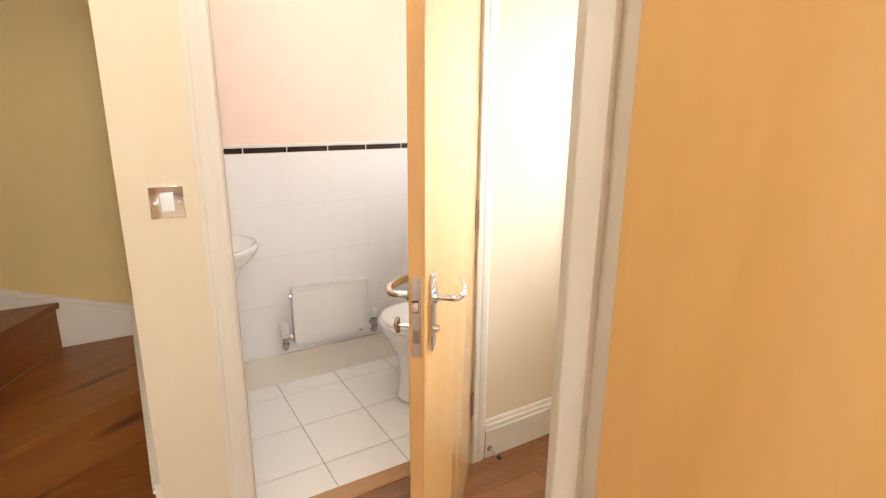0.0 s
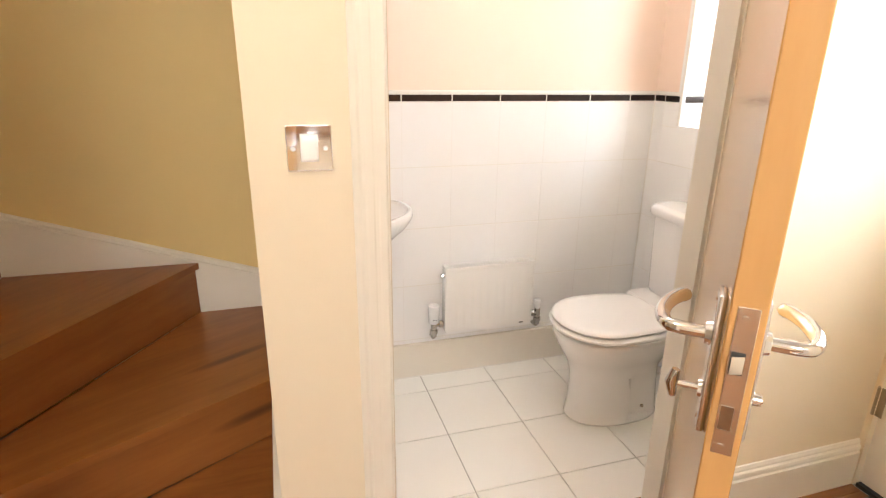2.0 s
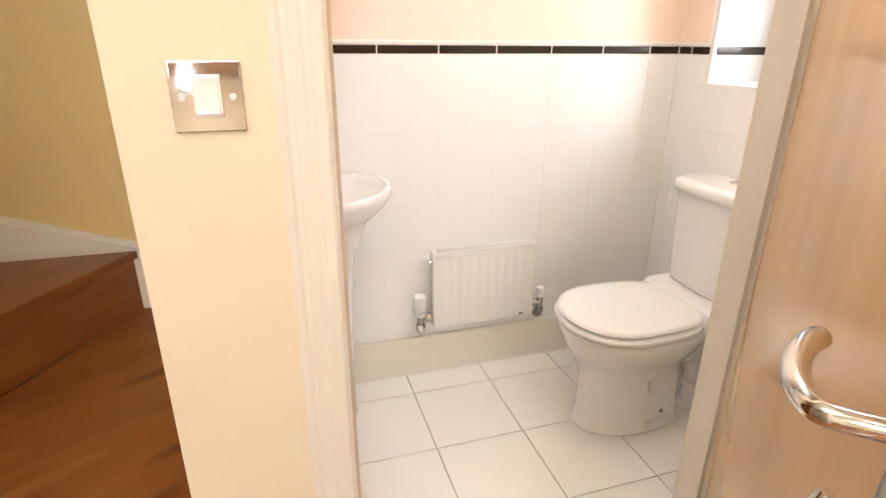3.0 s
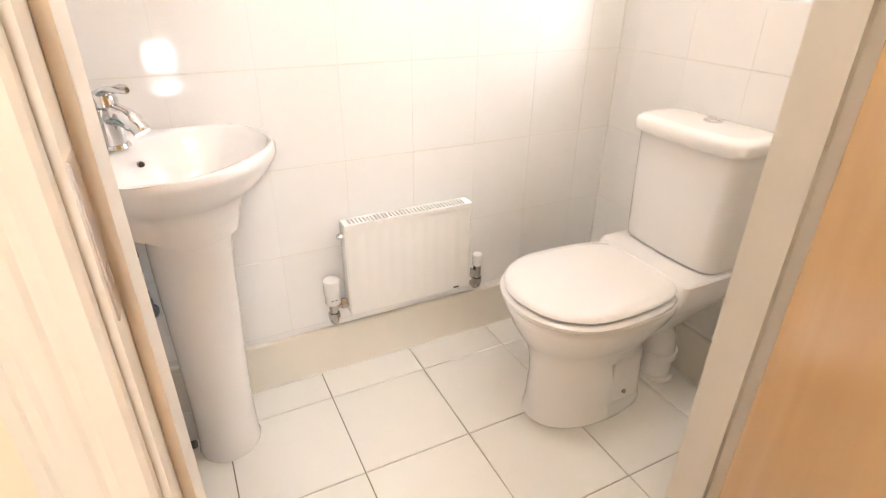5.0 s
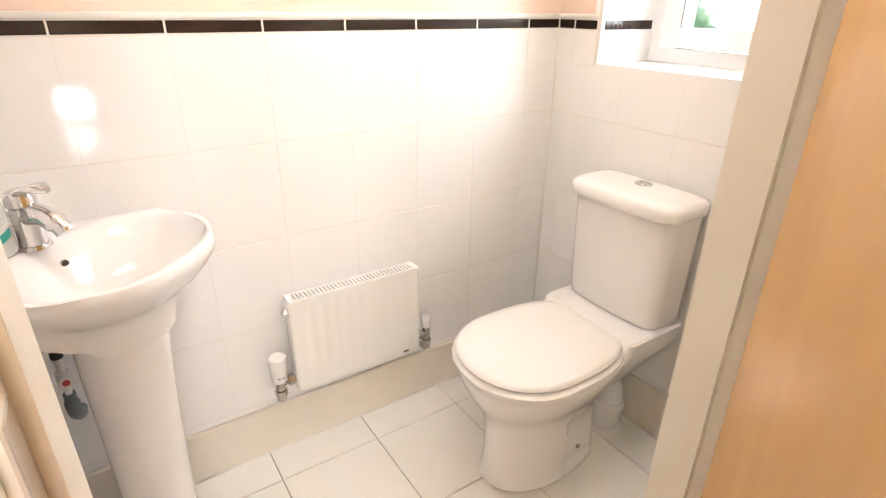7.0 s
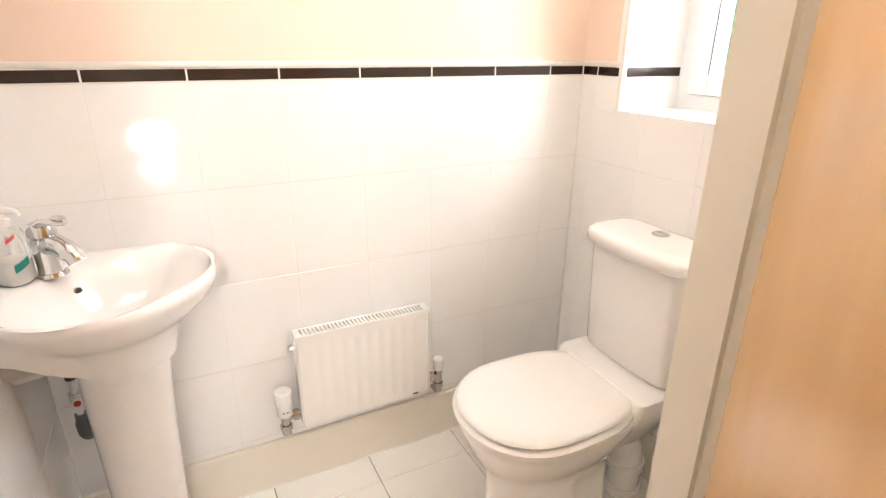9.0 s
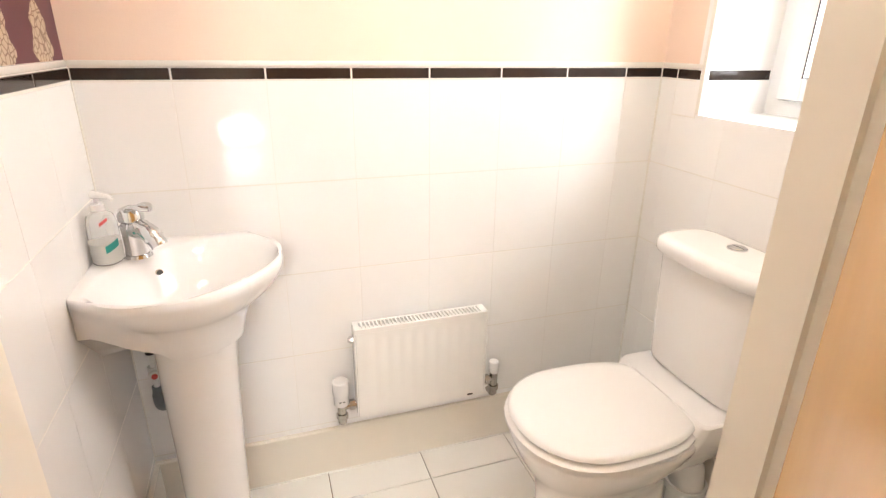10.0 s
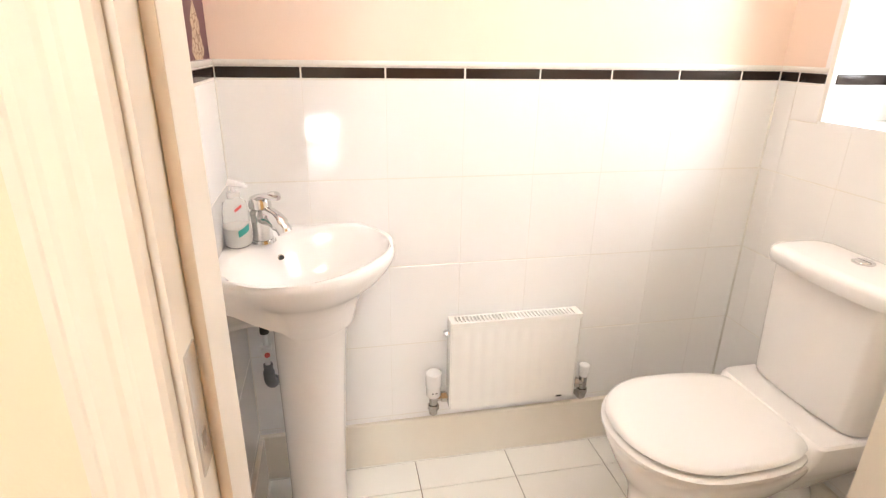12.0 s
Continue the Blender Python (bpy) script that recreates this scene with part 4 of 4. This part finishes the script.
rows_ = [(RZ0, [(x, RF + 0.012) for x, y in pts]), (RZ0 + 0.004, flat), (RZ0 + 0.026, flat), (RZ0 + 0.038, pts), (RZ1 - 0.046, pts), (RZ1 - 0.034, flat), (RZ1 - 0.016, flat)]
loft(bm, [[(x, y, z) for x, y in line] + [(x, y, z) for x, y in back] for z, line in rows_])
on(radiator, part("front_panel", bm, ENAMEL, None, "ribbed white steel panel", True))
on(radiator, boxes("back_panel", [((R0 + 0.006, RB - 0.014, RZ0 + 0.002), (R1 - 0.006, RB - 0.002, RZ1 - 0.016))], ENAMEL, None, "", 0.002))
fins = [((R0 + 0.014 + 0.0122 * k, RF + 0.016, RZ0 + 0.02), (R0 + 0.0155 + 0.0122 * k, RB - 0.016, RZ1 - 0.03)) for k in range(31)]
on(radiator, boxes("fins", fins, ENAMEL, None, ""))
on(radiator, boxes("side_cover", [((R0 - 0.001, RF + 0.0015, RZ0 + 0.012), (R0 + 0.003, RB - 0.001, RZ1 - 0.004))], ENAMEL, None, "", 0.001))
on(radiator, boxes("side_cover", [((R1 - 0.003, RF + 0.0015, RZ0 + 0.012), (R1 + 0.001, RB - 0.001, RZ1 - 0.004))], ENAMEL, None, "", 0.001))
gr = [((R0, RF, RZ1 - 0.014), (R1, RF + 0.007, RZ1)), ((R0, RB - 0.008, RZ1 - 0.012), (R1, RB, RZ1)), ((R0, RF + 0.007, RZ1 - 0.006), (R0 + 0.016, RB - 0.008, RZ1)), ((R1 - 0.016, RF + 0.007, RZ1 - 0.006), (R1, RB - 0.008, RZ1))]
NS = 33
step = (R1 - R0 - 0.032) / NS
gr += [((R0 + 0.016 + step * k + step * 0.62, RF + 0.007, RZ1 - 0.005), (R0 + 0.016 + step * (k + 1), RB - 0.008, RZ1 - 0.0005)) for k in range(NS)]
on(radiator, boxes("top_grille", gr, ENAMEL, None, "slotted white top grille"))
on(radiator, boxes("maker_plate", [((R1 - 0.058, RF + 0.0005, RZ0 + 0.010), (R1 - 0.040, RF + 0.0032, RZ0 + 0.014))], DARK, None, "small dark plate near the lower edge"))
for zz in (RZ1 - 0.04,):
    bm = bmesh.new()
    tube(bm, [(R0 + 0.002, RF + 0.024, zz), (R0 - 0.010, RF + 0.024, zz), (R0 - 0.018, RF + 0.024, zz)], [0.011, 0.011, 0.006], 8)
    on(radiator, part("bleed_plug", bm, SATIN, None, "metal bleed plug", True))


def valve(x, side, head_z, head_h, head_r, label):
    y = RF + 0.024
    bm = bmesh.new()
    tube(bm, [(R0 if side < 0 else R1, y, 0.262), (x, y, 0.262)], 0.0115, 14)
    tube(bm, [((R0 if side < 0 else R1) + side * 0.006, y, 0.262), ((R0 if side < 0 else R1) + side * 0.022, y, 0.262)], 0.0165, 6)
    tube(bm, [(x, y, head_z + 0.004), (x, y, 0.205)], 0.013, 14)
    tube(bm, [(x, y, 0.238), (x, y, 0.220)], 0.0175, 6)
    tube(bm, bezier([(x, y, 0.222), (x, y, 0.205), (x, y + 0.015, 0.196), (x, BACK, 0.195)], 4), 0.0085, 12)
    body = on(radiator, part("valve", bm, VALVEMETAL, None, label, True))
    bm = bmesh.new()
    tube(bm, [(x, y, head_z), (x, y, head_z + 0.004), (x, y, head_z + head_h * 0.42), (x, y, head_z + head_h * 0.45), (x, y, head_z + head_h - 0.003), (x, y, head_z + head_h)],
         [head_r * 0.82, head_r * 0.92, head_r * 0.92, head_r, head_r, head_r * 0.85], 24)
    on(body, part("valve_head", bm, PLASTIC, None, "white plastic valve head", True))
    return body


v = valve(R0 - 0.045, -1, 0.270, 0.083, 0.0245, "chrome thermostatic radiator valve")
bm = bmesh.new()
for dx in (-0.006, 0.005):
    box(bm, (R0 - 0.045 + dx - 0.003, RF + 0.0005, 0.290), (R0 - 0.045 + dx + 0.003, RF + 0.0025, 0.2925))
on(radiator, part("valve_mark", bm, DARK, None, "dark marks on the valve head"))
valve(R1 + 0.040, 1, 0.284, 0.042, 0.0165, "chrome lockshield valve")

# ---- light switch ----
SWITCHCHROME = material("grey_satin_chrome", (0.64, 0.62, 0.61), 0.10, metal=1.0, vary=0.04, rough_vary=0.1)
switch = empty("light_switch", "square polished chrome light switch on the cream wall", "light switch", (0.529, HY, 1.158))
bm = bmesh.new()
box(bm, (0.488, HY - 0.0068, 1.117), (0.570, HY, 1.200))
bmesh.ops.inset_region(bm, faces=[f for f in bm.faces if f.normal.y < -0.9 or f.calc_center_median().y < HY - 0.0067], thickness=0.0035, depth=-0.0010)
on(switch, part("switch_plate", bm, SWITCHCHROME, None, "polished chrome plate with a bevelled rim", True, 0.0012, 3))
on(switch, boxes("switch_insert", [((0.513, HY - 0.0092, 1.134), (0.545, HY - 0.0070, 1.184))], PLASTIC, None, "white plastic insert", 0.0006))
bm = bmesh.new()
loft(bm, [[(x, HY - 0.0088, 1.139), (x, HY - 0.0155, 1.139), (x, HY - 0.0105, 1.166), (x, HY - 0.0115, 1.180), (x, HY - 0.0088, 1.180)] for x in (0.516, 0.542)])
on(switch, part("rocker", bm, PLASTIC, None, "white rocker", True, 0.0006, 1))
for x in (0.500, 0.558):
    bm = bmesh.new()
    tube(bm, [(x, HY - 0.0074, 1.158), (x, HY - 0.0090, 1.158)], [0.0046, 0.0036], 16)
    on(switch, part("screw", bm, PLASTIC, None, "domed screw cap", True))

# ---- strike plate, door stop, mat, ceiling lamps ----
strike = empty("strike_plate", "satin metal strike plate let into the toilet door lining", "strike plate", (0.682, HY + 0.02, 1.0))
on(strike, boxes("plate", [((0.6775, HY + 0.010, 0.942), (0.6795, HY + 0.038, 1.052))], SATIN, None, "satin metal plate"))
on(strike, boxes("bolt_hole", [((0.6792, HY + 0.017, 0.962), (0.6798, HY + 0.029, 0.978))], BRASS, None, ""))
stop = empty("door_stop", "small metal door stop screwed to the skirting board", "door stop", (1.60, HY - 0.016, 0.045))
bm = bmesh.new()
tube(bm, [(1.60, HY - 0.015, 0.045), (1.60, HY - 0.020, 0.045)], 0.012, 16)
tube(bm, [(1.60, HY - 0.018, 0.045), (1.60, HY - 0.075, 0.042)], 0.0055, 12)
on(stop, part("stem", bm, SATIN, None, "satin metal stem", True))
bm = bmesh.new()
tube(bm, [(1.60, HY - 0.075, 0.042), (1.60, HY - 0.090, 0.041)], 0.0085, 14)
on(stop, part("rubber_tip", bm, DARK, None, "dark rubber tip", True))
MATS = [material("mat_" + nm, c, 0.95, vary=0.18, bump=0.8, bump_scale=500, noise_scale=60, spec=0.15) for nm, c in
        (("beige", (0.42, 0.36, 0.27)), ("brown", (0.17, 0.12, 0.075)), ("taupe", (0.29, 0.235, 0.17)), ("dark", (0.05, 0.037, 0.028)))]
mat_ = empty("door_mat", "flat woven striped door mat lying inside the front door", "door mat", (2.08, 2.1, 0))
mx0, mx1, my0, my1 = 1.90, 2.225, 1.62, 2.40
seq = [0, 3, 0, 2, 1, 2, 3, 0, 2, 3, 2, 0, 3, 1, 2, 3, 0, 2, 1, 3]
w_ = [0.020, 0.006, 0.026, 0.012, 0.022, 0.010, 0.006, 0.024, 0.02, 0.006, 0.022, 0.024, 0.007, 0.02, 0.018, 0.006, 0.024, 0.018, 0.016, 0.018]
lines = {0: [], 1: [], 2: [], 3: []}
x = mx0
for c, w in zip(seq, w_):
    lines[c].append(((x, my0, 0.0), (x + w, my1, 0.0075 if c != 3 else 0.0062)))
    x += w
for c, lo_hi in lines.items():
    on(mat_, boxes("woven_stripes", lo_hi, MATS[c], None, ("beige", "brown", "taupe", "dark brown")[c] + " woven stripes", 0.001))

# ---- threshold and boards ----
structure("threshold", [((0.678, HY + 0.045, -0.014), (1.509, 2.604, 0.0045))], CARPETTHRESH, "oak threshold strip in the toilet doorway")


def pieces(parent, name, size, places, mat, bevel=0.0012, proud_jitter=0.0, axis=2):
    """Alike pieces on one mesh, each a child of the surface it belongs to."""
    cache = {}
    for k, (x, y, z, w, d, h) in enumerate(places):
        key = (round(w, 4), round(d, 4), round(h, 4))
        if key not in cache:
            bm = bmesh.new()
            box(bm, (-w / 2, -d / 2, -h / 2), (w / 2, d / 2, h / 2))
            face = {2: [v for v in bm.verts if v.co.z > 0], 1: [v for v in bm.verts if v.co.y < 0], 3: [v for v in bm.verts if v.co.x < 0], 4: [v for v in bm.verts if v.co.x > 0]}[axis]
            top = next(f for f in bm.faces if all(v in face for v in f.verts))
            bmesh.ops.bevel(bm, geom=list(top.edges), offset=bevel, segments=1, affect="EDGES")
            cache[key] = finish(bm, name, mat)
        ob = new(name, cache[key])
        ob.location = (x, y, z)
        if proud_jitter:
            j = random.uniform(-1, 1) * proud_jitter
            if axis == 2:
                ob.rotation_euler = (j, random.uniform(-1, 1) * proud_jitter, 0)
            elif axis == 1:
                ob.rotation_euler = (j, 0, random.uniform(-1, 1) * proud_jitter)
            else:
                ob.rotation_euler = (0, j, random.uniform(-1, 1) * proud_jitter)
        ob.parent = parent


random.seed(4)
floor = bpy.data.objects["floor"]
spots = []
bw, y = 0.128, RY0 - 0.55
row = 0
while y < 2.56:
    y1 = min(y + bw, HY + 0.045 if y > 2.3 else 9)
    x = -1.7 - random.uniform(0, 0.9)
    while x < XE:
        x1 = x + 1.22
        a, b = max(x, -1.7), min(x1, XE)
        if b - a > 0.05:
            spots.append(((a + b) / 2, (y + y1) / 2, -0.007, b - a - 0.0006, y1 - y - 0.0006, 0.0138))
        x = x1
    y += bw
    row += 1
y = RY0 - 0.55 - 26 * bw
while y < RY0 - 0.56:
    x = -1.7 - random.uniform(0, 0.9)
    while x < XE:
        a, b = max(x, -1.7), min(x + 1.22, XE)
        if b - a > 0.05:
            spots.append(((a + b) / 2, y + bw / 2, -0.007, b - a - 0.0006, bw - 0.0006, 0.0138))
        x += 1.22
    y += bw
pieces(floor, "board", None, spots, HALLWOOD, 0.0008)

# ---- floor tiles ----
tiles_floor = bpy.data.objects["floor_toilet_room"]
xs = [LEFT, 0.697, 1.0, 1.303, 1.606, 1.909, RIGHT]
ys = [2.604, 2.773, 3.077, 3.381, BACK - 0.012]
g = 0.0032
spots = [((a + b) / 2, (c + d) / 2, -0.0045, b - a - g, d - c - g, 0.009) for a, b in zip(xs, xs[1:]) for c, d in zip(ys, ys[1:])]
pieces(tiles_floor, "floor_tile", None, spots, FLOORTILE, 0.0010, 0.0006)

# ---- wall tiles ----
zs = [0.0, 0.180, 0.432, 0.684, 0.936, 1.185]
g = 0.0030
xb = [LEFT, 0.727, 0.930, 1.132, 1.334, 1.537, 1.739, 1.934, RIGHT]
back_wall = bpy.data.objects["wall_back"]
t = BRICKY - BACK
spots = [((a + b) / 2, (BACK + BRICKY) / 2, (c + d) / 2, b - a - 0.0008, t, d - c - g) for a, b in zip(xb, xb[1:]) for c, d in zip(zs, zs[1:])]
pieces(back_wall, "wall_tile", None, spots, TILE, 0.0004, 0.0006, 1)
BZ0, BZ1 = 1.187, 1.2155
spots = [((a + b) / 2, (BACK + BRICKY) / 2 - 0.0005, (BZ0 + BZ1) / 2, b - a - 0.004, t + 0.001, BZ1 - BZ0 - 0.003) for a, b in zip(xb, xb[1:])]
pieces(back_wall, "border_tile", None, spots, BLACK, 0.0018, 0.0008, 1)
structure("tile_grout", [((LEFT, BRICKY - 0.0074, 0.0), (RIGHT, BRICKY - 0.0005, 1.216)), ((LEFT - 0.0075, WY, 0.0), (LEFT - 0.0006, BRICKY, 1.216)),
                         ((RIGHT + 0.0006, WY, 0.0), (RIGHT + 0.0075, 3.352, 1.088)), ((RIGHT + 0.0006, 3.358, 0.0), (RIGHT + 0.0075, BRICKY, 1.216))], GROUT, "pale grout behind the tiles")
TRIMP = [((LEFT, BACK - 0.001, 1.2165), (RIGHT, BRICKY, 1.2295)), ((LEFT - 0.009, WY, 1.2165), (LEFT + 0.001, BACK - 0.001, 1.2295)), ((RIGHT - 0.001, 3.358, 1.2165), (RIGHT + 0.0075, BACK - 0.001, 1.2295))]
boxes("trim", TRIMP, WHITEGLOSS, None, "white plastic tile trim above the black border", 0.002, kind="structure")
boxes("trim", [((RIGHT - 0.001, 3.3445, 1.088), (RIGHT + 0.010, 3.358, 2.02))], WHITEGLOSS, None, "white plastic tile trim down the window reveal", 0.002, kind="structure")

left_wall = bpy.data.objects["wall_toilet_left"]
yl = [WY, 2.690, 2.890, 3.096, 3.304, BACK]
xl = LEFT - t / 2
spots = [(xl, (a + b) / 2, (c + d) / 2, t, b - a - 0.0008, d - c - g) for a, b in zip(yl, yl[1:]) for c, d in zip(zs, zs[1:])]
pieces(left_wall, "wall_tile", None, spots, TILE, 0.0004, 0.0003, 4)
spots = [(xl + 0.0005, (a + b) / 2, (BZ0 + BZ1) / 2, t + 0.001, b - a - 0.004, BZ1 - BZ0 - 0.003) for a, b in zip(yl, yl[1:])]
pieces(left_wall, "border_tile", None, spots, BLACK, 0.0018, 0.0008, 4)

right_wall = bpy.data.objects["wall_window"]
yr = [WY, 2.64, 2.843, 3.045, 3.248, 3.449, BACK]
xr = RIGHT + t / 2
spots = []
for a, b in zip(yr, yr[1:]):
    for c, d in zip(zs, zs[1:]):
        d2 = d
        if d > WIN[2] and a < WIN[1]:
            d2 = WIN[2] - 0.004
            if b > WIN[1] + 0.01:
                spots.append((xr, (3.358 + b) / 2, (1.088 + d) / 2, t, b - 3.358 - g, d - 1.088 - g))
        spots.append((xr, (a + b) / 2, (c + d2) / 2, t, b - a - 0.0008, d2 - c - g))
pieces(right_wall, "wall_tile", None, spots, TILE, 0.0004, 0.0003, 3)
spots = [(xr - 0.0005, (a + b) / 2, (BZ0 + BZ1) / 2, t + 0.001, b - a - 0.004, BZ1 - BZ0 - 0.003) for a, b in ((3.358, 3.449), (3.449, BACK))]
pieces(right_wall, "border_tile", None, spots, BLACK, 0.0018, 0.0008, 3)
reveal = bpy.data.objects["window_reveal"]
pieces(reveal, "border_tile", None, [((RIGHT + 0.016 + 2.290) / 2, wy1 - 0.0065, (BZ0 + BZ1) / 2, 2.290 - RIGHT - 0.016, 0.003, BZ1 - BZ0 - 0.003)], BLACK, 0.0015, 0, 1)

# ---- tiled skirting ----
SZ = 0.163
SK = [(0, 0), (0.0125, 0), (0.0125, SZ - 0.004), (0.009, SZ), (0, SZ)]
for nm, a, b, out in (("skirting_tiles", (LEFT, BACK), (RIGHT, BACK), (0, -1)), ("skirting_tiles", (LEFT, WY), (LEFT, BACK - 0.0125), (1, 0)), ("skirting_tiles", (RIGHT, WY), (RIGHT, BACK - 0.0125), (-1, 0))):
    bm = bmesh.new()
    strip(bm, (*a, 0.0), (*b, 0.0), SK, (*out, 0))
    part(nm, bm, SKIRTTILE, None, "cream glazed tiled skirting", kind="structure")
boxes("sealant", [((LEFT + 0.012, BACK - 0.0165, 0), (RIGHT - 0.012, BACK - 0.0120, 0.0045)), ((LEFT + 0.0120, WY, 0), (LEFT + 0.0165, BACK - 0.0165, 0.0045)), ((RIGHT - 0.0165, WY, 0), (RIGHT - 0.012, BACK - 0.0165, 0.0045))],
      WHITEGLOSS, None, "white sealant bead along the floor", 0.0015, kind="structure")
boxes("sealant", [((RIGHT - 0.0045, BACK - 0.0045, SZ), (RIGHT, BACK, 1.186)), ((LEFT, BACK - 0.0035, SZ), (LEFT + 0.0035, BACK, 1.186))],
      WHITEGLOSS, None, "white sealant bead up the tiled corner", 0.0015, kind="structure")
